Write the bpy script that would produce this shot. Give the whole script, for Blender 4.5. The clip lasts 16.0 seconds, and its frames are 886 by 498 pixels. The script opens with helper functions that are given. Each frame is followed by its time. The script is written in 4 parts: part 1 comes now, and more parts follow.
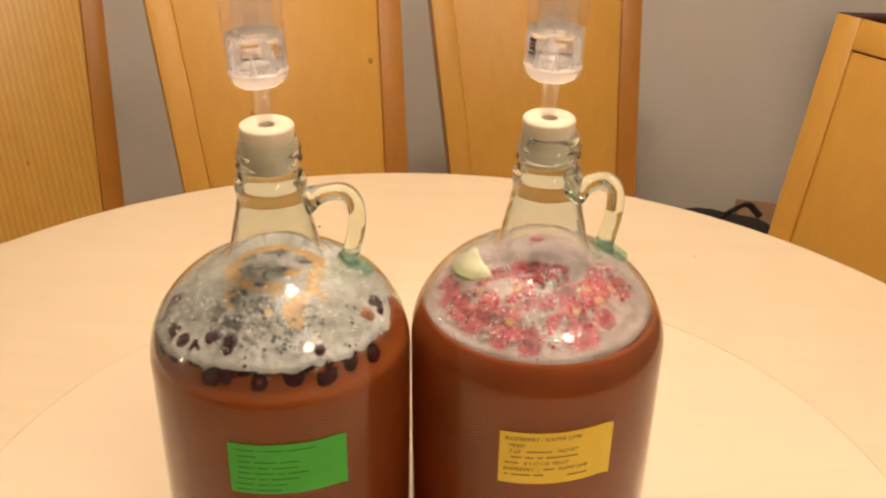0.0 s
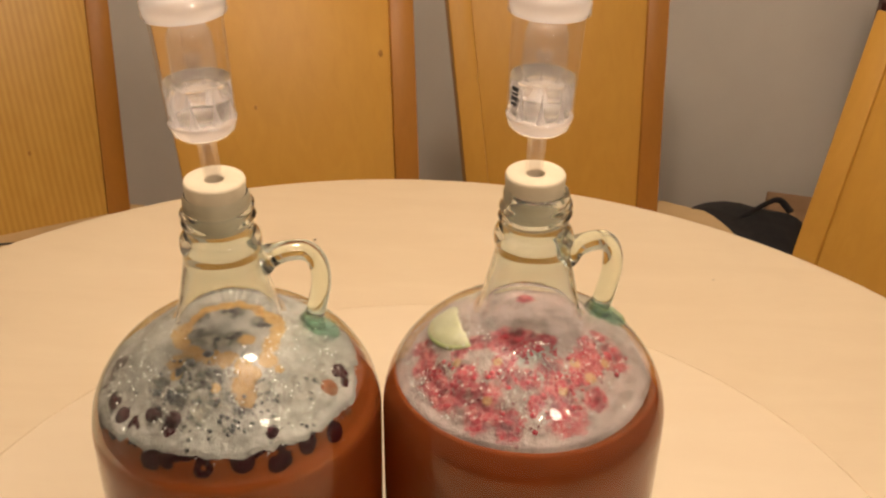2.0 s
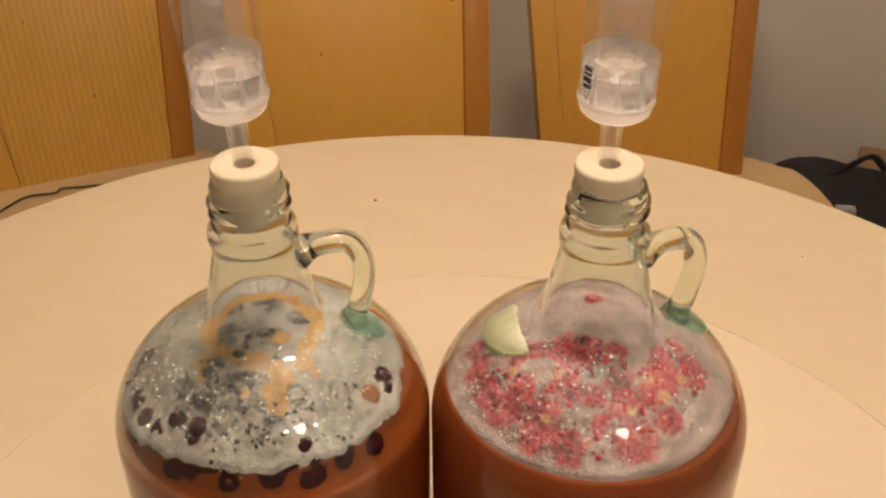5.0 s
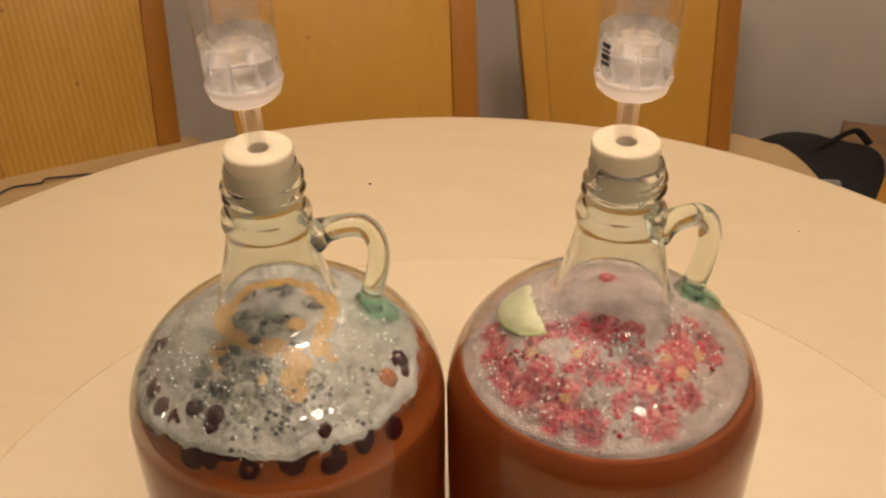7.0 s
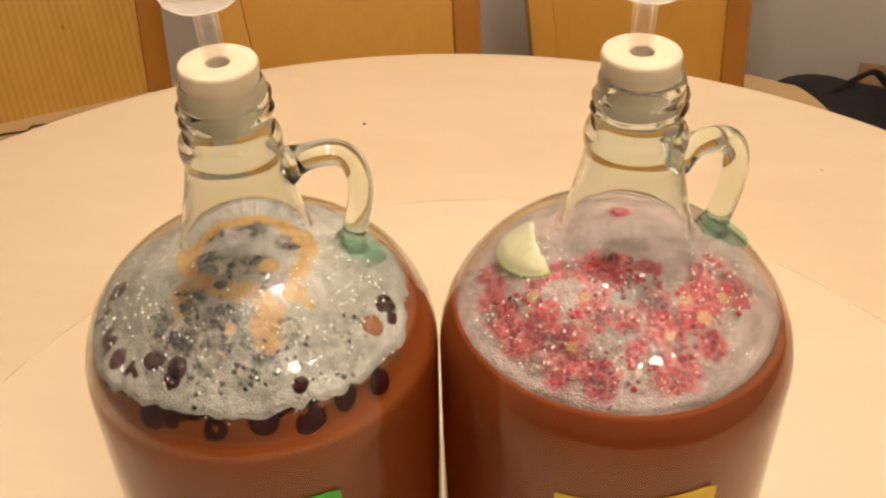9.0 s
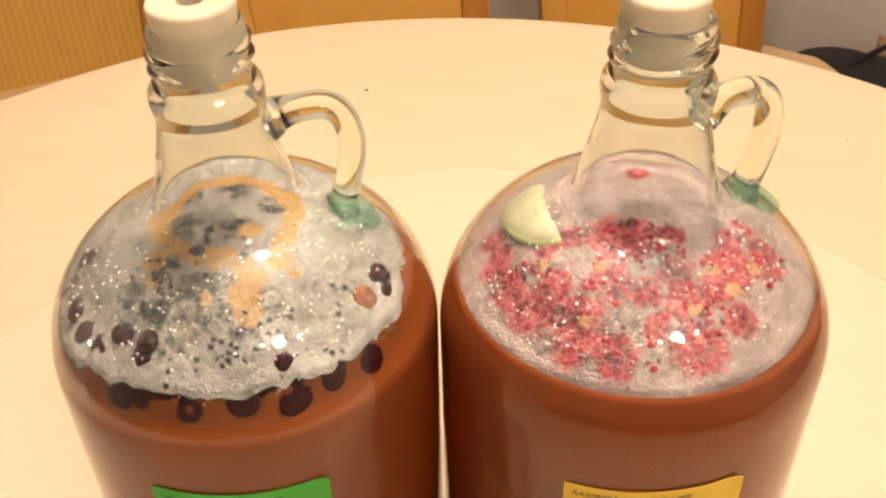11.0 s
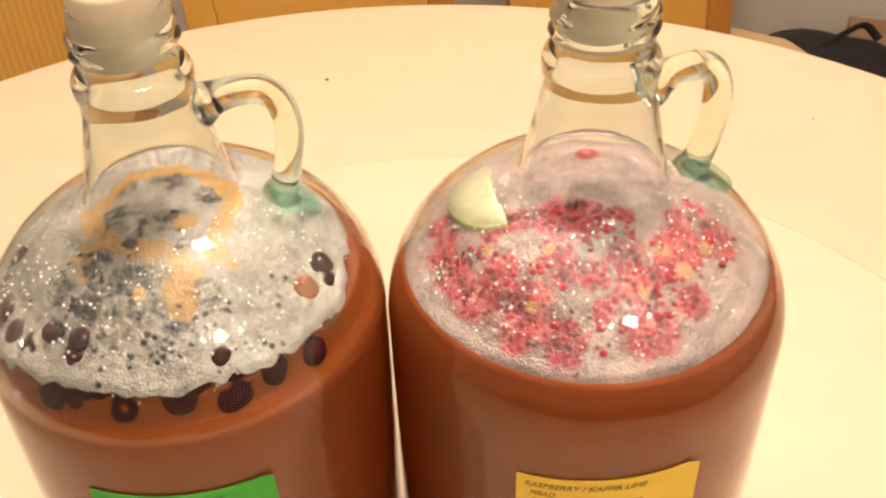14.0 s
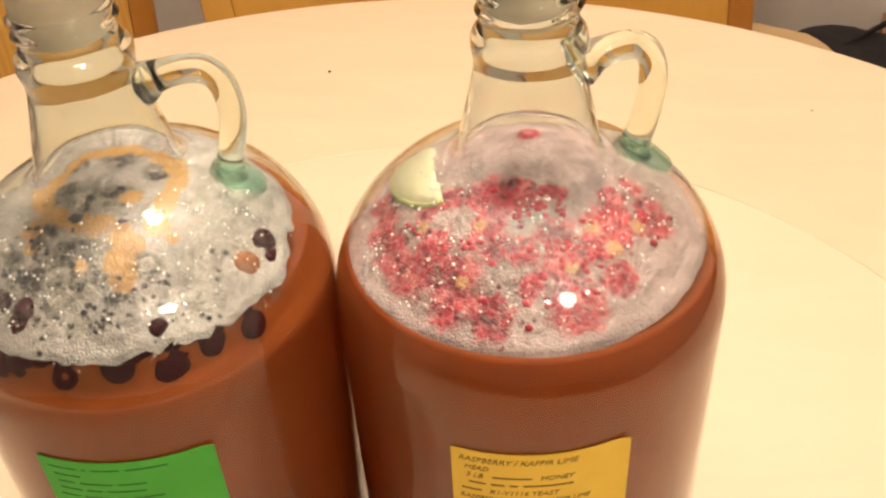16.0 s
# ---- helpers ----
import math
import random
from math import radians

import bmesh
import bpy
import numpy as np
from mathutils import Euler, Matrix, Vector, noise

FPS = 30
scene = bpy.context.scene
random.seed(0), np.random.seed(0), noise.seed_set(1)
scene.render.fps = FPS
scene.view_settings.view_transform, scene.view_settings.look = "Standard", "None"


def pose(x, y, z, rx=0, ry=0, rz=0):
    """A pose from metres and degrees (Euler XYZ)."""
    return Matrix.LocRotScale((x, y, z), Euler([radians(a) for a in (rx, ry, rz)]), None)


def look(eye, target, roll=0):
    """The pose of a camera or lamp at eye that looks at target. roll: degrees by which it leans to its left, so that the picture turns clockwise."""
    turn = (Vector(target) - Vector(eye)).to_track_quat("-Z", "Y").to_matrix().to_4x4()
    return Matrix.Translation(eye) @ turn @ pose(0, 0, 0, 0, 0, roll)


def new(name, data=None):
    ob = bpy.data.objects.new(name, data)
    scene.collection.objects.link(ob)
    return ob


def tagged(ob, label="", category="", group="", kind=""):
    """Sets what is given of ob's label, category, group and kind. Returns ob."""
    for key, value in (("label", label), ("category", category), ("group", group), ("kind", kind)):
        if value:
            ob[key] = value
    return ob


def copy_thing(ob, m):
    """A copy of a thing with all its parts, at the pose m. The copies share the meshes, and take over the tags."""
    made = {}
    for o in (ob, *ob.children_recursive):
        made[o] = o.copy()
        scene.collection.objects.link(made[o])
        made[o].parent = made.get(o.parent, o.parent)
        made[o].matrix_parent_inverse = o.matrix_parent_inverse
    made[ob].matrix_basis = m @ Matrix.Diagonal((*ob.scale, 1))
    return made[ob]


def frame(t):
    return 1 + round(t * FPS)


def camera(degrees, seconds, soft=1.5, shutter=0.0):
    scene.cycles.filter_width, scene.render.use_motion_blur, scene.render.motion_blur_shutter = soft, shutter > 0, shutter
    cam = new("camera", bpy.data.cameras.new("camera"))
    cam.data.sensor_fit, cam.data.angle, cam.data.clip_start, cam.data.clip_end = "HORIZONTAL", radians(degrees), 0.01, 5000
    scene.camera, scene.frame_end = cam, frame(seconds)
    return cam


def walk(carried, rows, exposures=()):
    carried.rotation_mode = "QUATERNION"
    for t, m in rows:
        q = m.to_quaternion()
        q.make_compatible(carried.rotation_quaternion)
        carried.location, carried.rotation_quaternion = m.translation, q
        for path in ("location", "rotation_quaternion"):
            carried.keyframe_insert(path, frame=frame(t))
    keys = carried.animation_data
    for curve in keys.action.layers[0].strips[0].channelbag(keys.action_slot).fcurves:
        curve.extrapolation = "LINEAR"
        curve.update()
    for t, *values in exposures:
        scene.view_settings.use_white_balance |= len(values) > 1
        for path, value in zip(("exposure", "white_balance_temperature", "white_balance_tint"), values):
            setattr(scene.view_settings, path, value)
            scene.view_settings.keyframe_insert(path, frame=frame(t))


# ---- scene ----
cam = camera(47.0, 16.0, 2.3)
PATH = [
    (0, (0.0391, -0.5260, 1.2972), (0.0114, 1.2211, 0.3242), 1.01),
    (0.5, (0.0447, -0.4934, 1.2948), (0.0104, 1.2451, 0.3065), 1.10),
    (1, (0.0459, -0.4753, 1.2979), (0.0138, 1.2605, 0.3049), 1.07),
    (1.5, (0.0545, -0.4552, 1.3013), (0.0051, 1.2666, 0.2850), 0.92),
    (2, (0.0678, -0.4390, 1.3112), (-0.0195, 1.2732, 0.2812), 0.92),
    (2.5, (0.0770, -0.4266, 1.3154), (-0.0889, 1.2750, 0.2776), 0.39),
    (3, (0.0867, -0.4079, 1.3130), (-0.1230, 1.2699, 0.2448), 0.16),
    (3.5, (0.0880, -0.3892, 1.3107), (-0.1501, 1.2682, 0.2169), -0.25),
    (4, (0.0808, -0.3739, 1.3066), (-0.1583, 1.2704, 0.1935), -0.02),
    (6.5, (0.0607, -0.3697, 1.3015), (-0.1314, 1.2524, 0.1474), -0.68),
    (7, (0.0540, -0.3705, 1.3007), (-0.1291, 1.2462, 0.1376), -0.63),
    (7.5, (0.0552, -0.3662, 1.2946), (-0.1286, 1.2452, 0.1243), -0.77),
    (8, (0.0531, -0.3522, 1.2805), (-0.1081, 1.2508, 0.0954), -0.61),
    (8.5, (0.0572, -0.3383, 1.2680), (-0.1422, 1.2275, 0.0399), -1.60),
    (9, (0.0564, -0.3295, 1.2596), (-0.1358, 1.2318, 0.0245), -1.36),
    (11.5, (0.0560, -0.2975, 1.2266), (-0.1517, 1.2295, -0.0483), -1.49),
    (12, (0.0566, -0.2959, 1.2260), (-0.1438, 1.2297, -0.0516), -1.58),
    (12.5, (0.0574, -0.2901, 1.2194), (-0.1444, 1.2353, -0.0583), -1.78),
    (13, (0.0582, -0.2895, 1.2210), (-0.1334, 1.2327, -0.0622), -1.73),
    (13.5, (0.0616, -0.2903, 1.2212), (-0.1231, 1.2352, -0.0590), -1.94),
    (14, (0.0694, -0.2907, 1.2194), (-0.1014, 1.2365, -0.0607), -2.03),
    (14.5, (0.0800, -0.2950, 1.2166), (-0.0778, 1.2461, -0.0484), -2.27),
    (15, (0.0893, -0.2950, 1.2189), (-0.0676, 1.2347, -0.0600), -2.55),
    (15.5, (0.0979, -0.2981, 1.2209), (-0.0751, 1.2248, -0.0640), -2.72),
    (16, (0.1114, -0.2973, 1.2153), (-0.1472, 1.2212, -0.0603), -3.70),
]
EXPOSURES = [(0.0, -0.22, 6500, 10), (0.5, -0.24, 6500, 10), (1.0, -0.46, 6500, 10), (2.5, -0.54, 6500, 10), (3.5, -0.65, 6500, 10), (7.0, -0.67, 6500, 10), (8.0, -0.63, 6480, 10), (9.0, -0.34, 6450, 10), (11.5, 0.07, 6350, 12), (12.5, 0.17, 6300, 12), (14.5, 0.07, 6300, 12), (16.0, -0.01, 6350, 12)]
walk(cam, [(t, look(eye, target, roll)) for t, eye, target, roll in PATH], EXPOSURES)

# ---- world and lamps ----
world = bpy.data.worlds.new("world")
scene.world = world
world.use_nodes = True
world.node_tree.nodes["Background"].inputs[0].default_value = (1.0, 0.85, 0.7, 1)
world.node_tree.nodes["Background"].inputs[1].default_value = 0.05


def lamp(name, place, watts, radius, colour):
    data = bpy.data.lights.new(name, "POINT")
    data.energy, data.shadow_soft_size, data.color = watts, radius, colour
    ob = new(name, data)
    ob.location = place
    return ob


WARM = (1.0, 0.79, 0.625)
for place, watts, size in (((0.72, -0.95, 2.14), 19, 0.12), ((0.98, -0.80, 2.14), 8, 0.035), ((0.46, -1.08, 2.14), 8, 0.035)):
    lamp("ceiling_bulb", place, watts, size, WARM)
lamp("pendant_bulb", (0.04, 0.28, 2.10), 50, 0.07, WARM)


lamp("side_lamp_bulb", (-1.95, -0.30, 1.05), 3.5, 0.04, WARM)


# ---- materials ----
def mat(name):
    m = bpy.data.materials.new(name)
    m.use_nodes = True
    n = m.node_tree.nodes
    return m, n, m.node_tree.links, n["Principled BSDF"]


def put(n, kind, **values):
    node = n.new("ShaderNode" + kind)
    for key, value in values.items():
        node.inputs[key.replace("_", " ")].default_value = value
    return node


def ramp(n, stops):
    node = n.new("ShaderNodeValToRGB")
    e = node.color_ramp.elements
    while len(e) < len(stops):
        e.new(0.5)
    for item, (at, colour) in zip(e, stops):
        item.position, item.color = at, (*colour, 1)
    return node


def bumped(n, l, bsdf, height, strength, distance):
    b = put(n, "Bump", Strength=strength, Distance=distance)
    l.new(height, b.inputs["Height"])
    l.new(b.outputs[0], bsdf.inputs["Normal"])


def surface(name, colours, rough=0.5, scale=20.0, stretch=(1, 1, 1), fine=200.0, bump=0.1, depth=0.001, spread=(0.3, 0.7), metal=0.0, coat=0.0):
    """Two scales of noise between the colours, with a fine relief."""
    m, n, l, b = mat(name)
    tc = n.new("ShaderNodeTexCoord")
    mp = put(n, "Mapping", Scale=stretch)
    l.new(tc.outputs["Object"], mp.inputs[0])
    big = put(n, "TexNoise", Scale=scale, Detail=5.0, Roughness=0.6)
    small = put(n, "TexNoise", Scale=fine, Detail=3.0)
    for node in (big, small):
        l.new(mp.outputs[0], node.inputs["Vector"])
    mix = n.new("ShaderNodeMath")
    mix.operation = "MULTIPLY_ADD"
    mix.inputs[1].default_value = 0.3
    l.new(small.outputs[0], mix.inputs[0])
    l.new(big.outputs[0], mix.inputs[2])
    sub = n.new("ShaderNodeMath")
    sub.operation = "SUBTRACT"
    sub.inputs[1].default_value = 0.15
    l.new(mix.outputs[0], sub.inputs[0])
    k = len(colours) - 1
    r = ramp(n, [(spread[0] + (spread[1] - spread[0]) * i / max(k, 1), c) for i, c in enumerate(colours)])
    l.new(sub.outputs[0], r.inputs[0])
    l.new(r.outputs[0], b.inputs["Base Color"])
    b.inputs["Roughness"].default_value = rough
    b.inputs["Metallic"].default_value = metal
    b.inputs["Coat Weight"].default_value = coat
    b.inputs["Coat Roughness"].default_value = 0.15
    bumped(n, l, b, small.outputs[0], bump, depth)
    return m


def wood(name, light, dark, rings=9.0, across=(14, 14, 0.9), rough=0.38, stripes=0.0):
    """Veneer: long grain with pores; stripes adds regular narrow bands."""
    m, n, l, b = mat(name)
    tc = n.new("ShaderNodeTexCoord")
    info = n.new("ShaderNodeObjectInfo")
    add = n.new("ShaderNodeVectorMath")
    add.operation = "ADD"
    l.new(tc.outputs["Object"], add.inputs[0])
    l.new(info.outputs["Random"], add.inputs[1])
    mp = put(n, "Mapping", Scale=across)
    l.new(add.outputs[0], mp.inputs[0])
    grain = put(n, "TexNoise", Scale=rings, Detail=6.0, Roughness=0.65, Distortion=0.6)
    cloud = put(n, "TexNoise", Scale=2.2, Detail=2.0)
    pores = put(n, "TexNoise", Scale=70.0, Detail=2.0)
    l.new(mp.outputs[0], grain.inputs["Vector"])
    l.new(add.outputs[0], cloud.inputs["Vector"])
    l.new(mp.outputs[0], pores.inputs["Vector"])
    mixer = n.new("ShaderNodeMix")
    mixer.inputs[0].default_value = 0.45
    l.new(grain.outputs[0], mixer.inputs[2])
    l.new(cloud.outputs[0], mixer.inputs[3])
    value = mixer.outputs[0]
    if stripes:
        w = put(n, "TexWave", Scale=stripes, Distortion=0.9, Detail=2.0)
        w.inputs["Detail Scale"].default_value = 0.6
        l.new(add.outputs[0], w.inputs["Vector"])
        m2 = n.new("ShaderNodeMix")
        m2.inputs[0].default_value = 0.24
        l.new(value, m2.inputs[2])
        l.new(w.outputs["Fac"], m2.inputs[3])
        value = m2.outputs[0]
    r = ramp(n, [(0.25, dark), (0.75, light)])
    l.new(value, r.inputs[0])
    l.new(r.outputs[0], b.inputs["Base Color"])
    b.inputs["Roughness"].default_value = rough
    bumped(n, l, b, pores.outputs[0], 0.12, 0.0006)
    return m


def clear(name, tint, ior=1.45, rough=0.035, haze=0.0, haze_colour=(0.9, 0.9, 0.9)):
    """Thin clear wall: lets light straight through with a tint, and reflects by Fresnel."""
    m, n, l, b = mat(name)
    n.remove(b)
    out = n["Material Output"]
    t = put(n, "BsdfTransparent", Color=(*tint, 1))
    g = put(n, "BsdfGlossy", Roughness=rough, Color=(1, 1, 1, 1))
    weight = put(n, "LayerWeight", Blend=0.5)
    steep = n.new("ShaderNodeMath")
    steep.operation = "POWER"
    steep.inputs[1].default_value = 4.5
    l.new(weight.outputs["Facing"], steep.inputs[0])
    f = n.new("ShaderNodeMath")
    f.operation = "MULTIPLY_ADD"
    f.inputs[1].default_value, f.inputs[2].default_value = 0.8, ((ior - 1) / (ior + 1)) ** 2
    l.new(steep.outputs[0], f.inputs[0])
    mx = n.new("ShaderNodeMixShader")
    base = t.outputs[0]
    if haze:
        d = put(n, "BsdfDiffuse", Color=(*haze_colour, 1))
        tr = put(n, "BsdfTranslucent", Color=(*haze_colour, 1))
        m0, m1 = n.new("ShaderNodeMixShader"), n.new("ShaderNodeMixShader")
        m0.inputs[0].default_value, m1.inputs[0].default_value = 0.5, haze
        l.new(d.outputs[0], m0.inputs[1])
        l.new(tr.outputs[0], m0.inputs[2])
        l.new(t.outputs[0], m1.inputs[1])
        l.new(m0.outputs[0], m1.inputs[2])
        base = m1.outputs[0]
    l.new(f.outputs[0], mx.inputs[0])
    l.new(base, mx.inputs[1])
    l.new(g.outputs[0], mx.inputs[2])
    l.new(mx.outputs[0], out.inputs[0])
    return m


def thick_glass(name, tint, ior=1.48, rough=0.0, share=0.0):
    m, n, l, b = mat(name)
    b.inputs["Base Color"].default_value = (*tint, 1)
    b.inputs["Roughness"].default_value = rough
    b.inputs["IOR"].default_value = ior
    b.inputs["Transmission Weight"].default_value = 1.0
    tc = n.new("ShaderNodeTexCoord")
    w = put(n, "TexNoise", Scale=90.0, Detail=1.0)
    l.new(tc.outputs["Object"], w.inputs["Vector"])
    bumped(n, l, b, w.outputs[0], 0.10, 0.0015)
    if share:
        t = put(n, "BsdfTransparent", Color=(*tint, 1))
        mx = n.new("ShaderNodeMixShader")
        mx.inputs[0].default_value = share
        l.new(b.outputs[0], mx.inputs[1])
        l.new(t.outputs[0], mx.inputs[2])
        l.new(mx.outputs[0], n["Material Output"].inputs[0])
    return m


def cloudy(name, clear_tint, murk, share):
    """Cloudy drink: part of the light goes through bent, part is scattered back."""
    m, n, l, b = mat(name)
    b.inputs["Base Color"].default_value = (*clear_tint, 1)
    b.inputs["Roughness"].default_value = 0.12
    b.inputs["IOR"].default_value = 1.33
    b.inputs["Specular IOR Level"].default_value = 0.1
    b.inputs["Transmission Weight"].default_value = 1.0
    tc = n.new("ShaderNodeTexCoord")
    w = put(n, "TexNoise", Scale=30.0, Detail=4.0)
    l.new(tc.outputs["Object"], w.inputs["Vector"])
    r = ramp(n, [(0.3, [c * 0.85 for c in murk]), (0.7, murk)])
    l.new(w.outputs[0], r.inputs[0])
    d, tr = put(n, "BsdfDiffuse"), put(n, "BsdfTranslucent")
    l.new(r.outputs[0], d.inputs[0])
    l.new(r.outputs[0], tr.inputs[0])
    m0, m1 = n.new("ShaderNodeMixShader"), n.new("ShaderNodeMixShader")
    m0.inputs[0].default_value, m1.inputs[0].default_value = 0.4, share
    l.new(d.outputs[0], m0.inputs[1])
    l.new(tr.outputs[0], m0.inputs[2])
    l.new(b.outputs[0], m1.inputs[1])
    l.new(m0.outputs[0], m1.inputs[2])
    l.new(m1.outputs[0], n["Material Output"].inputs[0])
    return m


def froth(name, white, fruit, pulp, cell=300.0, seed=0.0, gloss=0.22):
    """Foam of fine bubbles. Where the mesh's zones say so it opens to wet fruit (red), pulp (green) or large clear bubbles (blue)."""
    m, n, l, b = mat(name)
    tc = n.new("ShaderNodeTexCoord")
    mp = put(n, "Mapping", Location=(seed, seed, 0))
    l.new(tc.outputs["Object"], mp.inputs[0])
    zone = n.new("ShaderNodeVertexColor")
    zone.layer_name = "zones"
    split = n.new("ShaderNodeSeparateColor")
    l.new(zone.outputs[0], split.inputs[0])
    bend = put(n, "TexNoise", Scale=260.0, Detail=3.0)
    l.new(mp.outputs[0], bend.inputs["Vector"])
    shift = n.new("ShaderNodeVectorMath")
    shift.operation = "MULTIPLY_ADD"
    shift.inputs[1].default_value = (0.0010, 0.0010, 0.0010)
    l.new(bend.outputs["Color"], shift.inputs[0])
    l.new(mp.outputs[0], shift.inputs[2])
    cells = put(n, "TexVoronoi", Scale=cell)
    tiny = put(n, "TexVoronoi", Scale=cell * 3.1)
    big = put(n, "TexVoronoi", Scale=cell * 0.62)
    rims = put(n, "TexVoronoi", Scale=cell)
    rims.feature = "DISTANCE_TO_EDGE"
    patch = put(n, "TexNoise", Scale=95.0, Detail=6.0, Roughness=0.72)
    drift = put(n, "TexNoise", Scale=34.0, Detail=4.0, Roughness=0.6)
    for node in (cells, tiny, big, rims):
        l.new(shift.outputs[0], node.inputs["Vector"])
    for node in (patch, drift):
        l.new(mp.outputs[0], node.inputs["Vector"])

    def maths(kind, a, c, d=None):
        node = n.new("ShaderNodeMath")
        node.operation = kind
        for value, socket in zip((a, c, d), node.inputs):
            if value is None:
                continue
            if isinstance(value, (int, float)):
                socket.default_value = value
            else:
                l.new(value, socket)
        return node.outputs[0]

    def mix(fac, a, c, kind="MIX"):
        node = n.new("ShaderNodeMix")
        node.data_type, node.blend_type = "RGBA", kind
        for value, socket in ((fac, node.inputs[0]), (a, node.inputs[6]), (c, node.inputs[7])):
            if isinstance(value, (int, float)):
                socket.default_value = value
            elif isinstance(value, tuple):
                socket.default_value = (*value, 1)
            else:
                l.new(value, socket)
        return node.outputs[2]

    def stepped(value, low, high):
        r = ramp(n, sorted([(low, (0, 0, 0)), (high, (1, 1, 1))]))
        l.new(value, r.inputs[0])
        return r.outputs[0]

    def gate(channel, low, high, ragged):
        return stepped(maths("MULTIPLY_ADD", maths("SUBTRACT", patch.outputs[0], 0.5), ragged, split.outputs[channel]), low, high)

    # fine froth, thicker and thinner in drifts; its shadow greys are coloured in
    thick = ramp(n, [(0.33, tuple(c * 0.34 for c in white)), (0.50, tuple(c * 0.72 for c in white)), (0.66, white)])
    l.new(maths("MULTIPLY_ADD", patch.outputs[0], 0.45, maths("MULTIPLY", drift.outputs[0], 0.55)), thick.inputs[0])
    grain = ramp(n, [(0.05, (1, 1, 1)), (0.75, (0.72, 0.71, 0.70))])
    l.new(tiny.outputs["Distance"], grain.inputs[0])
    colour = mix(1.0, thick.outputs[0], grain.outputs[0], "MULTIPLY")
    # clear bubbles with dark middles
    lone = n.new("ShaderNodeSeparateColor")
    l.new(cells.outputs["Color"], lone.inputs[0])
    middle = maths("MULTIPLY", stepped(cells.outputs["Distance"], 0.50, 0.22), stepped(lone.outputs[0], 0.45, 0.75))
    colour = mix(maths("MULTIPLY", middle, gate(2, 0.42, 0.58, 0.9)), colour, fruit[0])
    # fruit seen through bubbles, each cell its own shade
    shade = ramp(n, [(0.15, fruit[0]), (0.45, fruit[1]), (0.72, fruit[2]), (0.95, fruit[3])])
    pick = n.new("ShaderNodeSeparateColor")
    l.new(big.outputs["Color"], pick.inputs[0])
    l.new(maths("MULTIPLY_ADD", pick.outputs[0], 0.55, maths("MULTIPLY", lone.outputs[1], 0.40)), shade.inputs[0])
    wet = mix(maths("MULTIPLY", stepped(rims.outputs["Distance"], 0.10, 0.0), 0.38), shade.outputs[0], white)
    colour = mix(gate(0, 0.36, 0.60, 1.5), colour, wet)
    tone = ramp(n, [(0.32, pulp[0]), (0.55, pulp[1]), (0.70, pulp[2])])
    l.new(drift.outputs[0], tone.inputs[0])
    colour = mix(maths("MULTIPLY", gate(1, 0.40, 0.62, 1.0), 0.80), colour, tone.outputs[0])
    l.new(colour, b.inputs["Base Color"])
    b.inputs["Roughness"].default_value = gloss
    b.inputs["Subsurface Weight"].default_value = 0.12
    b.inputs["Subsurface Radius"].default_value = (0.003, 0.002, 0.0015)
    height = maths("MULTIPLY_ADD", cells.outputs["Distance"], -0.7, maths("MULTIPLY", tiny.outputs["Distance"], -0.75))
    bumped(n, l, b, height, 0.65, 0.0009)
    return m


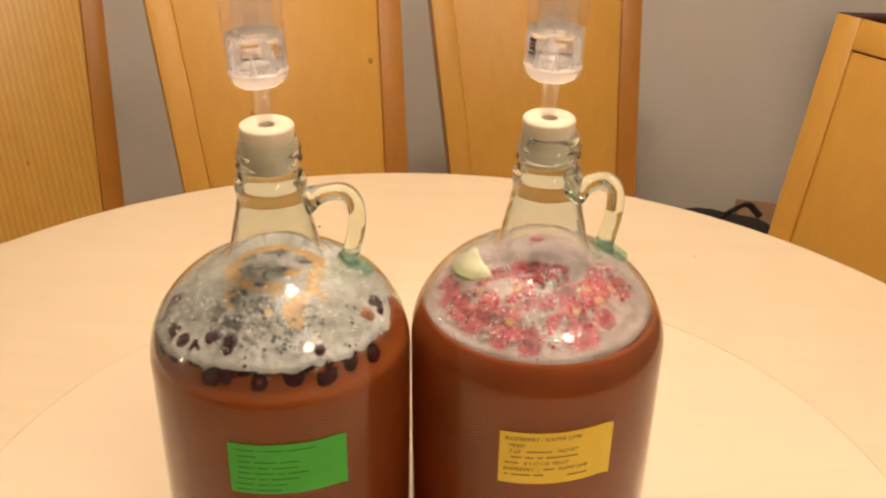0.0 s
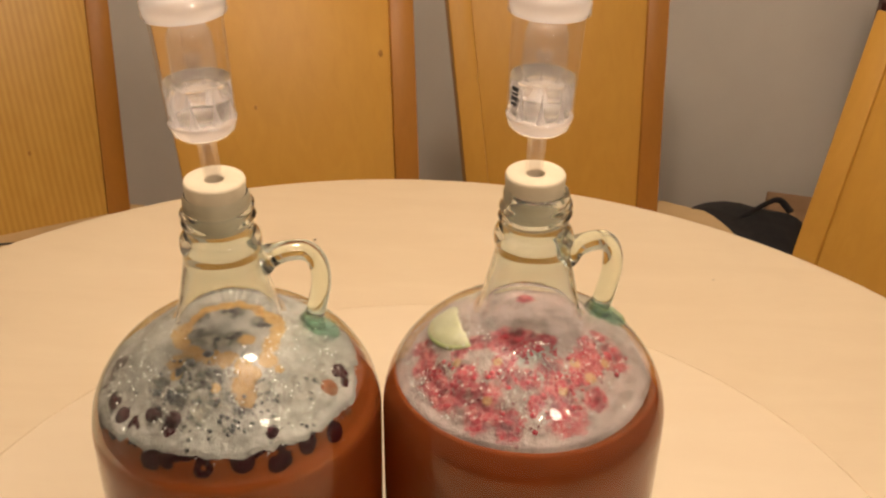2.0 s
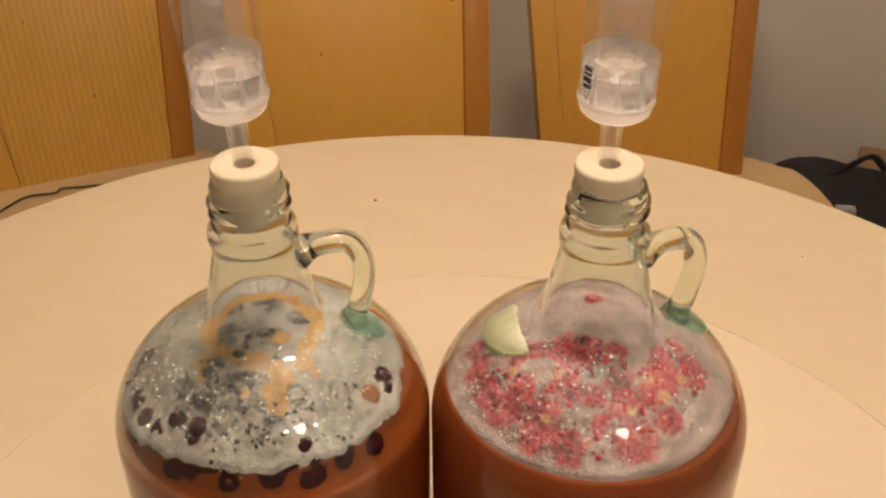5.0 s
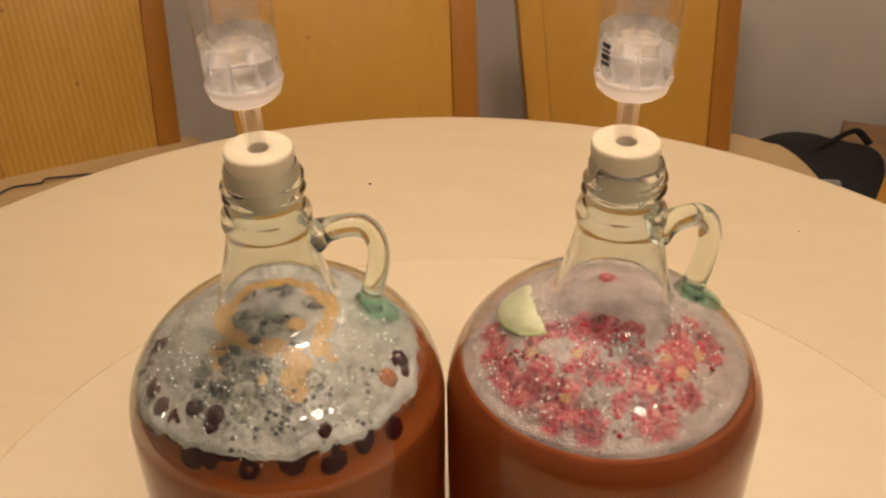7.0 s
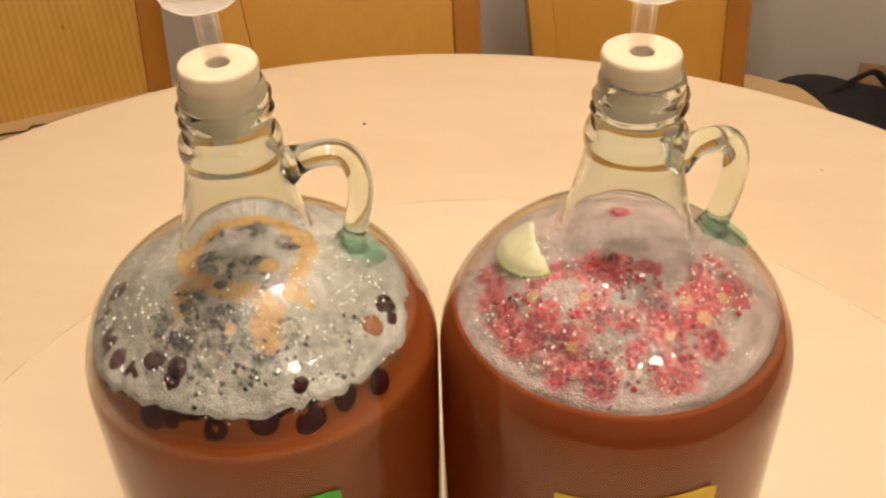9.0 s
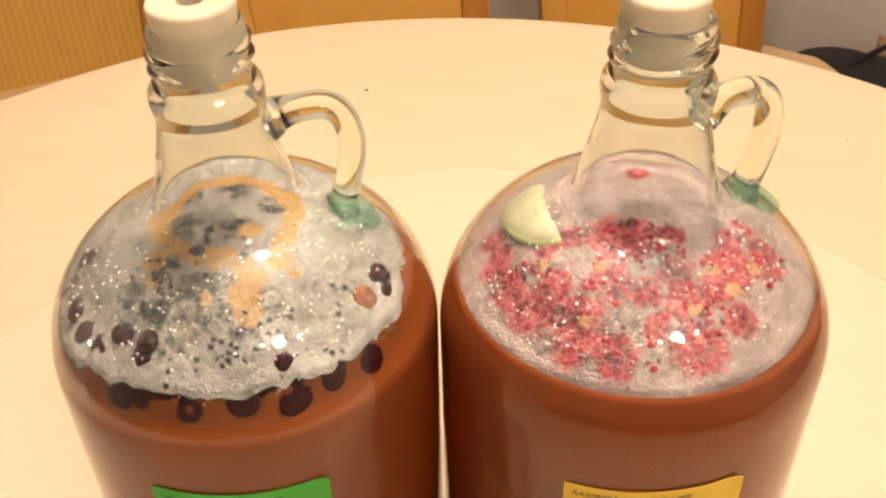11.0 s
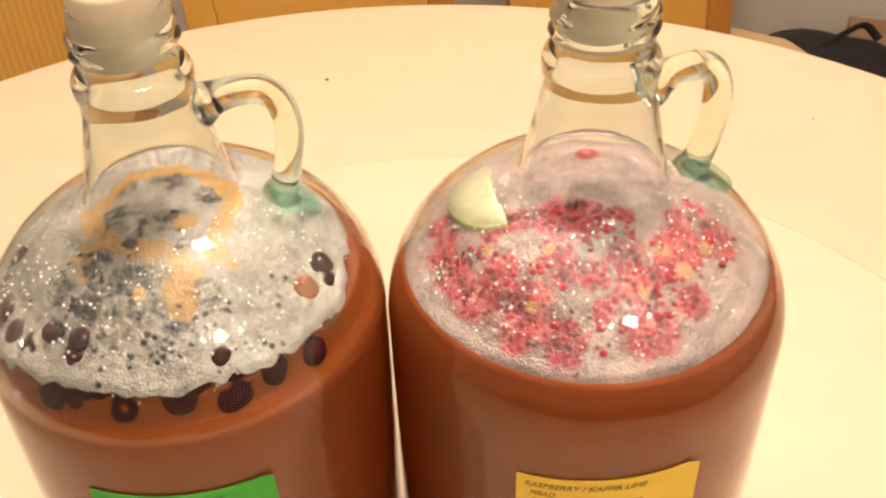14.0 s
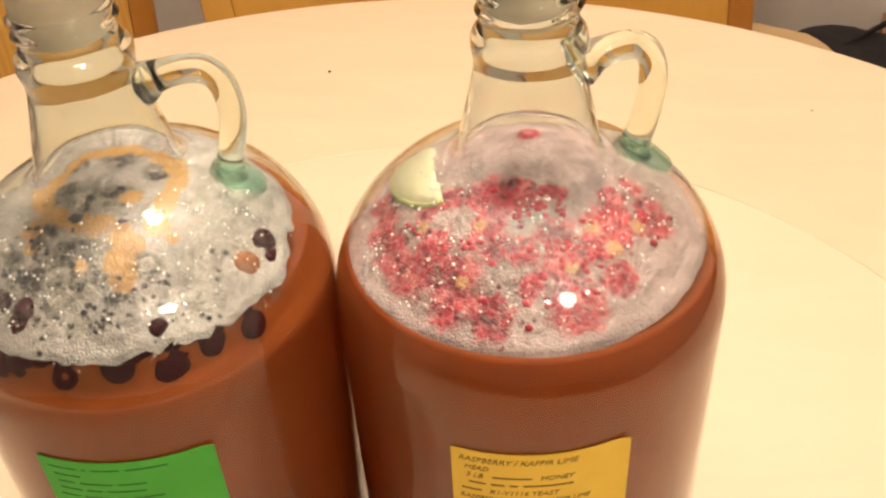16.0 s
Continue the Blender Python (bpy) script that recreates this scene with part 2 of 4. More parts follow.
def lace(name, white, cell, base, seed, strength):
    """A film of bubbles: clear cells with white borders, closing to froth in patches."""
    m, n, l, b = mat(name)
    tc = n.new("ShaderNodeTexCoord")
    mp = put(n, "Mapping", Location=(seed, seed, 0))
    l.new(tc.outputs["Object"], mp.inputs[0])
    bend = put(n, "TexNoise", Scale=160.0, Detail=2.0)
    l.new(mp.outputs[0], bend.inputs["Vector"])
    shift = n.new("ShaderNodeVectorMath")
    shift.operation = "MULTIPLY_ADD"
    shift.inputs[1].default_value = (0.0022, 0.0022, 0.0022)
    l.new(bend.outputs["Color"], shift.inputs[0])
    l.new(mp.outputs[0], shift.inputs[2])
    cells = put(n, "TexVoronoi", Scale=cell)
    cells.feature = "DISTANCE_TO_EDGE"
    small = put(n, "TexVoronoi", Scale=cell * 2.3)
    small.feature = "DISTANCE_TO_EDGE"
    patch = put(n, "TexNoise", Scale=48.0, Detail=5.0, Roughness=0.65)
    for node, source in ((cells, shift), (small, shift), (patch, mp)):
        l.new(source.outputs[0], node.inputs["Vector"])
    rim = ramp(n, [(0.0, (0.75, 0.75, 0.75)), (0.10, (0.12, 0.12, 0.12)), (0.4, (0.02, 0.02, 0.02))])
    l.new(cells.outputs["Distance"], rim.inputs[0])
    rim2 = ramp(n, [(0.0, (0.9, 0.9, 0.9)), (0.35, (0.35, 0.35, 0.35))])
    l.new(small.outputs["Distance"], rim2.inputs[0])
    gate = ramp(n, [(0.50, (0, 0, 0)), (0.70, (1, 1, 1))])
    l.new(patch.outputs[0], gate.inputs[0])
    mixed = n.new("ShaderNodeMix")
    mixed.data_type = "RGBA"
    l.new(gate.outputs[0], mixed.inputs[0])
    l.new(rim.outputs[0], mixed.inputs[6])
    l.new(rim2.outputs[0], mixed.inputs[7])
    amount = n.new("ShaderNodeMath")
    amount.operation = "MULTIPLY_ADD"
    amount.inputs[1].default_value, amount.inputs[2].default_value = strength, base
    l.new(mixed.outputs[2], amount.inputs[0])
    b.inputs["Base Color"].default_value = (*white, 1)
    b.inputs["Roughness"].default_value = 0.3
    t = put(n, "BsdfTransparent", Color=(0.98, 0.98, 0.97, 1))
    m1 = n.new("ShaderNodeMixShader")
    l.new(amount.outputs[0], m1.inputs[0])
    l.new(t.outputs[0], m1.inputs[1])
    l.new(b.outputs[0], m1.inputs[2])
    l.new(m1.outputs[0], n["Material Output"].inputs[0])
    bumped(n, l, b, small.outputs["Distance"], 0.5, 0.001)
    return m


def berry(name, light, dark, rough=0.28, scale=120.0):
    m = surface(name, (dark, light), rough=rough, scale=scale, fine=700.0, bump=0.15, depth=0.0006)
    b = m.node_tree.nodes["Principled BSDF"]
    b.inputs["Subsurface Weight"].default_value = 0.2
    b.inputs["Subsurface Radius"].default_value = (0.004, 0.001, 0.001)
    b.inputs["IOR"].default_value = 1.14  # wet fruit lying in drink
    return m


M_FLOOR = wood("floor_boards", (0.30, 0.16, 0.07), (0.16, 0.08, 0.035), across=(1, 12, 12), rough=0.4)
M_WALL = surface("wall_paint", ((0.68, 0.65, 0.575), (0.74, 0.71, 0.63)), rough=0.85, scale=3.0, fine=320.0, bump=0.12, depth=0.001)
M_CEILING = surface("ceiling_paint", ((0.76, 0.74, 0.70), (0.80, 0.78, 0.75)), rough=0.9, scale=2.0, fine=250.0, bump=0.1)
M_TABLE = wood("pale_veneer", (0.79, 0.665, 0.46), (0.70, 0.565, 0.37), rings=3.0, across=(2, 9, 9), rough=0.42)
M_DISC = wood("pale_veneer_disc", (0.83, 0.71, 0.51), (0.76, 0.625, 0.43), rings=3.0, across=(2, 9, 9), rough=0.40)
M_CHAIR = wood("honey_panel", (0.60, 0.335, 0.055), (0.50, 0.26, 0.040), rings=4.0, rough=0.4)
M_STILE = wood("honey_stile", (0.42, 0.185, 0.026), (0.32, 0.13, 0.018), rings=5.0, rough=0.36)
M_RIBBED = wood("striped_panel", (0.64, 0.39, 0.08), (0.49, 0.265, 0.047), rings=4.0, rough=0.42, stripes=30.0)
M_SEAT = surface("seat_veneer", ((0.52, 0.36, 0.17), (0.60, 0.43, 0.22)), rough=0.5, scale=9.0, fine=300.0, bump=0.1)
M_RUBBER = surface("pale_rubber", ((0.66, 0.58, 0.41), (0.74, 0.66, 0.48)), rough=0.6, scale=60.0, fine=900.0, bump=0.1, depth=0.0004)
M_GLASS = thick_glass("bottle_glass", (0.875, 0.93, 0.905), 1.47, 0.012)
M_HANDLE = thick_glass("bottle_handle", (0.87, 0.95, 0.85))
M_FOOT = clear("handle_foot", (0.72, 0.89, 0.81), 1.5, 0.05, 0.06, (0.25, 0.5, 0.4))
M_PLASTIC = clear("clear_plastic", (0.97, 0.96, 0.95), 1.5, 0.04, 0.03, (0.95, 0.92, 0.90))
# white haze stands in for light refracted in the cup's thick bottom
M_BASE = clear("whitened_base_plastic", (0.97, 0.96, 0.95), 2.0, 0.05, 0.36, (1.0, 0.98, 0.97))
M_CAP = clear("white_cap", (0.95, 0.95, 0.95), 1.45, 0.15, 0.5, (0.95, 0.93, 0.91))
M_WATER = thick_glass("water", (0.985, 0.98, 0.975), 1.33, share=0.15)
M_BUBBLER = clear("bubbler_plastic", (0.94, 0.93, 0.92), 1.8, 0.05, 0.11, (1.0, 0.97, 0.95))
M_INK = surface("ink", ((0.02, 0.02, 0.025), (0.05, 0.05, 0.05)), rough=0.6, scale=200.0)
M_PEN = surface("pen_on_yellow", ((0.16, 0.10, 0.02), (0.24, 0.15, 0.03)), rough=0.7, scale=300.0)
M_PEN_GREEN = surface("pen_on_green", ((0.02, 0.14, 0.02), (0.03, 0.20, 0.03)), rough=0.7, scale=300.0)
M_YELLOW = surface("yellow_paper", ((0.78, 0.54, 0.055), (0.83, 0.60, 0.075)), rough=0.7, scale=40.0, fine=1500.0, bump=0.06, depth=0.0003)
M_GREEN = surface("green_paper", ((0.055, 0.40, 0.04), (0.07, 0.45, 0.05)), rough=0.7, scale=40.0, fine=1500.0, bump=0.06, depth=0.0003)
M_DRINK = cloudy("amber_drink", (0.36, 0.05, 0.005), (0.49, 0.122, 0.030), 0.72)
M_DRINK_RED = cloudy("amber_red_drink", (0.38, 0.056, 0.006), (0.53, 0.140, 0.042), 0.72)
M_FOAM = froth("white_foam", (0.52, 0.475, 0.43), ((0.028, 0.024, 0.026), (0.10, 0.09, 0.08), (0.22, 0.195, 0.16), (0.40, 0.36, 0.30)), ((0.34, 0.17, 0.035), (0.46, 0.24, 0.05), (0.52, 0.31, 0.11)), 300.0, 0.0)
M_PINK = froth("pink_foam", (0.61, 0.46, 0.43), ((0.12, 0.008, 0.018), (0.32, 0.020, 0.038), (0.44, 0.050, 0.065), (0.50, 0.20, 0.19)), ((0.46, 0.25, 0.09), (0.52, 0.31, 0.13), (0.56, 0.38, 0.24)), 300.0, 4.0)
M_FILM = lace("bubble_film", (0.66, 0.655, 0.62), 300.0, 0.0, 0.0, 0.14)
M_FILM_PINK = lace("pink_bubble_film", (0.68, 0.57, 0.555), 300.0, 0.0, 7.0, 0.14)
M_RASP = berry("raspberry", (0.56, 0.045, 0.07), (0.30, 0.016, 0.03))
M_RASP_DARK = berry("dark_raspberry", (0.30, 0.02, 0.04), (0.12, 0.008, 0.015))
M_CHERRY = berry("dark_cherry", (0.055, 0.006, 0.010), (0.012, 0.003, 0.004), 0.12)
M_BLUE = berry("blueberry", (0.13, 0.12, 0.125), (0.04, 0.035, 0.04), 0.35)
M_BROWN = berry("brown_fruit", (0.34, 0.13, 0.05), (0.18, 0.06, 0.025), 0.15)
M_LIME = surface("lime_flesh", ((0.50, 0.47, 0.25), (0.70, 0.66, 0.46)), rough=0.35, scale=140.0, fine=600.0, bump=0.3, depth=0.001)
M_RIND = surface("lime_rind", ((0.32, 0.38, 0.11), (0.44, 0.46, 0.20)), rough=0.35, scale=200.0, fine=800.0, bump=0.3, depth=0.0005)
M_BUBBLE = surface("bubble_skin", ((0.70, 0.67, 0.62), (0.84, 0.81, 0.77)), rough=0.06, scale=200.0, fine=900.0, bump=0.02, coat=0.6)
M_BLACK = surface("black_fabric", ((0.010, 0.010, 0.012), (0.028, 0.026, 0.028)), rough=0.8, scale=40.0, fine=900.0, bump=0.4)
M_CABLE = surface("black_cable", ((0.012, 0.012, 0.012), (0.022, 0.022, 0.022)), rough=0.45, scale=100.0)
M_CARD = surface("brown_card", ((0.30, 0.18, 0.09), (0.38, 0.24, 0.13)), rough=0.8, scale=12.0, fine=300.0, bump=0.15)
M_MAROON = wood("dark_red_wood", (0.085, 0.014, 0.012), (0.04, 0.008, 0.008), rough=0.4)
M_GREY = surface("grey_buckle", ((0.35, 0.34, 0.33), (0.45, 0.44, 0.43)), rough=0.5, scale=50.0)
M_KNOT = surface("veneer_knot", ((0.33, 0.15, 0.022), (0.38, 0.185, 0.03)), rough=0.5, scale=300.0)
M_CRUMB = surface("dark_crumb", ((0.05, 0.03, 0.015), (0.10, 0.06, 0.03)), rough=0.9, scale=300.0)


# ---- mesh helpers ----
def part(name, bm, material, parent=None, label="", smooth=True):
    me = bpy.data.meshes.new(name)
    bmesh.ops.recalc_face_normals(bm, faces=bm.faces)
    for f in bm.faces:
        f.smooth = smooth
    bm.to_mesh(me)
    bm.free()
    me.materials.append(material)
    ob = new(name, me)
    if parent:
        ob.parent = parent
    return tagged(ob, label)


def thing(name, label, category, m=None, group="", kind=""):
    ob = new(name)
    if m is not None:
        ob.matrix_basis = m
    return tagged(ob, label, category, group, kind)


def sharp(ob, angle=35):
    ob.data.set_sharp_from_angle(angle=radians(angle))
    return ob


def block(x0, x1, y0, y1, z0, z1, bevel=0.0, segments=2):
    bm = bmesh.new()
    bmesh.ops.create_cube(bm, size=1)
    bmesh.ops.transform(bm, matrix=Matrix.Translation(((x0 + x1) / 2, (y0 + y1) / 2, (z0 + z1) / 2)) @ Matrix.Diagonal((x1 - x0, y1 - y0, z1 - z0, 1)), verts=bm.verts)
    if bevel:
        bmesh.ops.bevel(bm, geom=bm.edges[:], offset=bevel, segments=segments, affect="EDGES", profile=0.5)
    return bm


def revolve(profile, steps=96, closed=False, warp=None):
    """A body of revolution about z from (r, z) pairs; closed joins the last pair to the first."""
    bm = bmesh.new()
    rings = []
    for r, z in profile:
        if r < 1e-6:
            rings.append([bm.verts.new((0, 0, z))])
            continue
        ring = []
        for i in range(steps):
            a = 2 * math.pi * i / steps
            p = Vector((r * math.cos(a), r * math.sin(a), z))
            ring.append(bm.verts.new(warp(p, a) if warp else p))
        rings.append(ring)
    pairs = list(zip(rings, rings[1:])) + ([(rings[-1], rings[0])] if closed else [])
    for a, b in pairs:
        for i in range(steps):
            j = (i + 1) % steps
            if len(a) == 1 and len(b) == 1:
                continue
            if len(a) == 1:
                bm.faces.new((a[0], b[i], b[j]))
            elif len(b) == 1:
                bm.faces.new((a[i], a[j], b[0]))
            else:
                bm.faces.new((a[i], a[j], b[j], b[i]))
    return bm


def smooth_line(points, steps=8):
    """Catmull-Rom through points of any length."""
    pts = [Vector(p) for p in points]
    pts = [pts[0] * 2 - pts[1]] + pts + [pts[-1] * 2 - pts[-2]]
    out = []
    for i in range(1, len(pts) - 2):
        a, b, c, d = pts[i - 1:i + 3]
        for s in range(steps):
            t = s / steps
            out.append(0.5 * (2 * b + (c - a) * t + (2 * a - 5 * b + 4 * c - d) * t * t + (3 * b - a - 3 * c + d) * t ** 3))
    return out + [pts[-2]]


def sweep(points, radii, around=16, flat=1.0, side=None):
    """A tube along points with a radius at each; flat squeezes it across the direction side."""
    bm = bmesh.new()
    n = len(points)
    ups = Vector(side) if side else Vector((0, 0, 1))
    rings = []
    for i, p in enumerate(points):
        d = (points[min(i + 1, n - 1)] - points[max(i - 1, 0)]).normalized()
        u = ups - d * ups.dot(d)
        u = u.normalized() if u.length > 1e-4 else d.orthogonal().normalized()
        v = d.cross(u)
        rings.append([bm.verts.new(p + radii[i] * (math.cos(2 * math.pi * k / around) * v + flat * math.sin(2 * math.pi * k / around) * u)) for k in range(around)])
    for a, b in zip(rings, rings[1:]):
        for k in range(around):
            bm.faces.new((a[k], a[(k + 1) % around], b[(k + 1) % around], b[k]))
    bm.faces.new(rings[0][::-1])
    bm.faces.new(rings[-1])
    return bm


def add_ball(bm, m, detail=1):
    bmesh.ops.create_icosphere(bm, subdivisions=detail, radius=1, matrix=m)


# ---- room ----
X0, X1, Y0, Y1, H = -2.2, 2.4, -4.4, 1.85, 2.42
tagged(part("floor", block(X0 - 0.1, X1 + 0.1, Y0 - 0.1, Y1 + 0.1, -0.06, -0.012), M_FLOOR), "brown wooden floor", "floor", kind="structure")
floor = bpy.data.objects["floor"]
board = part("board", block(-0.5745, 0.5745, -0.058, 0.058, -0.012, 0.0, 0.0015, 1), M_FLOOR, floor, smooth=False)
for row in range(53):
    y = Y0 + 0.06 + row * 0.1185
    for col in range(4):
        x = X0 + 0.575 + col * 1.15
        if row == 0 and col == 0:
            board.location = (x, y, 0)
        else:
            o = new("board", board.data)
            o.parent, o.location = floor, (x, y, 0)
for name, box, label in (
        ("wall_north", (X0, X1, Y1, Y1 + 0.1, 0, H), "plain pale grey painted wall"),
        ("wall_south", (X0, X1, Y0 - 0.1, Y0, 0, H), "plain pale grey painted wall"),
        ("wall_west", (X0 - 0.1, X0, Y0 - 0.1, Y1 + 0.1, 0, H), "plain pale grey painted wall"),
        ("wall_east", (X1, X1 + 0.1, Y0 - 0.1, Y1 + 0.1, 0, H), "plain pale grey painted wall")):
    tagged(part(name, block(*box), M_WALL, smooth=False), label, "wall", kind="structure")
tagged(part("ceiling", block(X0 - 0.1, X1 + 0.1, Y0 - 0.1, Y1 + 0.1, H, H + 0.08), M_CEILING, smooth=False), "plain white ceiling", "ceiling", kind="structure")

# ---- table ----
TC, TR, TOP = (0.0, 0.045), 0.616, 0.75
DISC = TOP + 0.006


def rounded_disc(r, z0, z1, b, steps=160):
    prof = [(0, z0), (r - b, z0)]
    prof += [(r - b + b * math.sin(a), z0 + b - b * math.cos(a)) for a in (0.5, 1.0, math.pi / 2)]
    prof += [(r - b + b * math.cos(a), z1 - b + b * math.sin(a)) for a in (0.0, 0.5, 1.0, math.pi / 2)]
    return revolve(prof + [(0, z1)], steps)


table = thing("round_table", "round dining table with a pale wood veneer top", "table", pose(TC[0], TC[1], 0))
part("tabletop", rounded_disc(TR, TOP - 0.032, TOP, 0.009), M_TABLE, table)
part("pedestal", revolve([(0, 0.03), (0.075, 0.03), (0.065, 0.10), (0.05, 0.22), (0.05, 0.60), (0.10, 0.70), (0.20, TOP - 0.033), (0, TOP - 0.033)], 48), M_STILE, table)
part("base", rounded_disc(0.30, 0.0, 0.035, 0.012, 64), M_STILE, table)
turntable = thing("turntable", "thin round pale veneer turntable on the table", "turntable", pose(0.03, 0.02, 0))
part("disc", rounded_disc(0.3585, TOP + 0.0002, DISC, 0.0012), M_DISC, turntable)
part("edge_band", revolve([(0.3587, TOP + 0.0002), (0.3600, TOP + 0.0004), (0.3606, TOP + 0.0020), (0.3604, DISC - 0.0008), (0.3596, DISC + 0.0003), (0.3587, DISC + 0.0001)], 160, True), M_TABLE, turntable, "pale edge band")
for i, (x, y, r) in enumerate(((-0.119, 0.501, 0.0018), (0.30, 0.455, 0.0009))):
    bm = bmesh.new()
    add_ball(bm, Matrix.Translation((x, y, TOP + r * 0.35)) @ Matrix.Diagonal((r, r * 0.8, r * 0.45, 1)), 2)
    tagged(part("crumb", bm, M_CRUMB), "tiny dark crumb lying on the tabletop", "crumb", "crumbs on the table")


# ---- chairs ----
def chair(az, s, uc, panel_material, label, panel_top=0.335, seat_shift=0.0, knots=(), rec=20.15, w=0.174, k=0.064, st=0.038):
    """Tall tapered chair; az, s, uc set where its back stands round the table."""
    a, t = radians(az), radians(rec)
    base = Vector((0, 0.03, 0)) + s * Vector((math.cos(a), math.sin(a), 0)) + uc * Vector((math.sin(a), -math.cos(a), 0))
    ob = thing("dining_chair", label, "chair", pose(base.x, base.y, 0, 0, 0, az - 90), "chairs round the table")
    lean = Matrix.Translation((0, 0, 0.6)) @ Matrix.Rotation(-t, 4, "X")

    def half(v):
        return w + k * v

    def slab(name, quad, y0, y1, material, bevel=0.003):
        bm = bmesh.new()
        vs = [[bm.verts.new(lean @ Vector((u, y, v))) for u, v in quad] for y in (y0, y1)]
        bm.faces.new(vs[0])
        bm.faces.new(vs[1][::-1])
        for i in range(4):
            j = (i + 1) % 4
            bm.faces.new((vs[0][i], vs[1][i], vs[1][j], vs[0][j]))
        bmesh.ops.recalc_face_normals(bm, faces=bm.faces)
        bmesh.ops.bevel(bm, geom=bm.edges[:], offset=bevel, segments=2, affect="EDGES", profile=0.5)
        return sharp(part(name, bm, material, ob), 40)

    low, high = -0.155, panel_top + 0.045
    for sign in (-1, 1):
        # right stile in the darker honey tone, left stile in the panel's
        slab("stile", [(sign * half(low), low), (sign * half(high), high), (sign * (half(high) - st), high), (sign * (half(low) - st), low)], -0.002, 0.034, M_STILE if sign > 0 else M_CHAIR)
    slab("top_rail", [(-half(high) + st + 0.0002, panel_top), (-half(high) + st + 0.0002, high), (half(high) - st - 0.0002, high), (half(high) - st - 0.0002, panel_top)], -0.002, 0.030, M_CHAIR)
    slab("backrest", [(-half(low) + st + 0.0002, low), (-half(panel_top) + st + 0.0002, panel_top - 0.002), (half(panel_top) - st - 0.0002, panel_top - 0.002), (half(low) - st - 0.0002, low)], 0.002, 0.020, panel_material, 0.002)
    for u, v, r in knots:
        bm = bmesh.new()
        add_ball(bm, lean @ Matrix.Translation((u, 0.0016, v)) @ Matrix.Diagonal((r, 0.0012, r * 1.5, 1)), 2)
        part("knot", bm, M_KNOT, ob, "dark knot in the veneer")
    bm = bmesh.new()
    ring = []
    for i in range(48):
        q = 2 * math.pi * i / 48
        c, sn = math.cos(q), math.sin(q)
        ring.append((seat_shift + 0.205 * math.copysign(abs(c) ** 0.5, c), -0.235 + 0.245 * math.copysign(abs(sn) ** 0.5, sn)))
    lower, upper = ([bm.verts.new((x, y, z)) for x, y in ring] for z in (0.425, 0.455))
    bm.faces.new(lower[::-1])
    bm.faces.new(upper)
    for i in range(48):
        bm.faces.new((lower[i], lower[(i + 1) % 48], upper[(i + 1) % 48], upper[i]))
    bmesh.ops.bevel(bm, geom=[e for e in bm.edges if abs(e.verts[0].co.z - e.verts[1].co.z) < 1e-6], offset=0.008, segments=3, affect="EDGES")
    sharp(part("seat", bm, M_SEAT, ob), 40)
    for x, y in ((-0.17, -0.40), (0.17, -0.40), (-0.165, -0.075), (0.165, -0.075)):
        part("leg", sweep([Vector((x * 1.04, y + (0.03 if y > -0.2 else -0.01), 0.0)), Vector((x * 1.02, y, 0.2)), Vector((x, y, 0.43))], [0.015, 0.018, 0.021], 14), M_STILE, ob)
    return ob


chair(120.0, 1.23, -0.115, M_RIBBED, "honey wood chair with a striped veneer back", k=0.10, knots=((0.02, -0.03, 0.0028), (-0.06, 0.10, 0.002)))
chair(110.9, 0.881, 0.118, M_CHAIR, "tall honey wood chair with a plain panel back", knots=((0.133, 0.19, 0.0035), (-0.06, 0.13, 0.0022)))
chair(102.6, 1.0425, 0.4247, M_CHAIR, "tall honey wood chair pulled out, plain panel back", seat_shift=0.07)
chair(42.1, 0.9255, -0.088, M_CHAIR, "honey wood chair turned to the table, framed panel", 0.265)


# ---- bottles ----
DOME_Z, RAD, RISE = 0.9286, 0.0814, 0.0667


def dome_point(az, th, inset=0.0):
    """A point under the shoulder of a bottle that stands at the origin, az and th in degrees, and the outward normal."""
    a, t = radians(az), radians(th)
    p = Vector((RAD * math.cos(t) * math.cos(a), RAD * math.cos(t) * math.sin(a), DOME_Z + RISE * math.sin(t)))
    n = Vector((p.x / RAD ** 2, p.y / RAD ** 2, (p.z - DOME_Z) / RISE ** 2)).normalized()
    return p - n * inset, n


def shoulder(inset, start, stop, steps):
    return [((RAD - inset) * math.cos(radians(t)), DOME_Z + (RISE - inset) * math.sin(radians(t))) for t in np.linspace(start, stop, steps)]


WALL = 0.0008


def thread(p, a):
    """The screw thread: one and a half turns of a rounded ridge, fading in and out, winding up the mouth."""
    push = 0.0
    for turn in range(3):
        z = 1.0500 + 0.0058 * (turn + a / (2 * math.pi))
        end = min(1.0, max(0.0, (turn + a / (2 * math.pi) - 0.15) * 6), max(0.0, (2.35 - turn - a / (2 * math.pi)) * 6))
        push += 0.0019 * end * math.exp(-((p.z - z) / 0.0011) ** 2)
    r = math.hypot(p.x, p.y)
    if push < 1e-5 or r < 0.0168:
        return p
    return Vector((p.x * (1 + push / r), p.y * (1 + push / r), p.z))


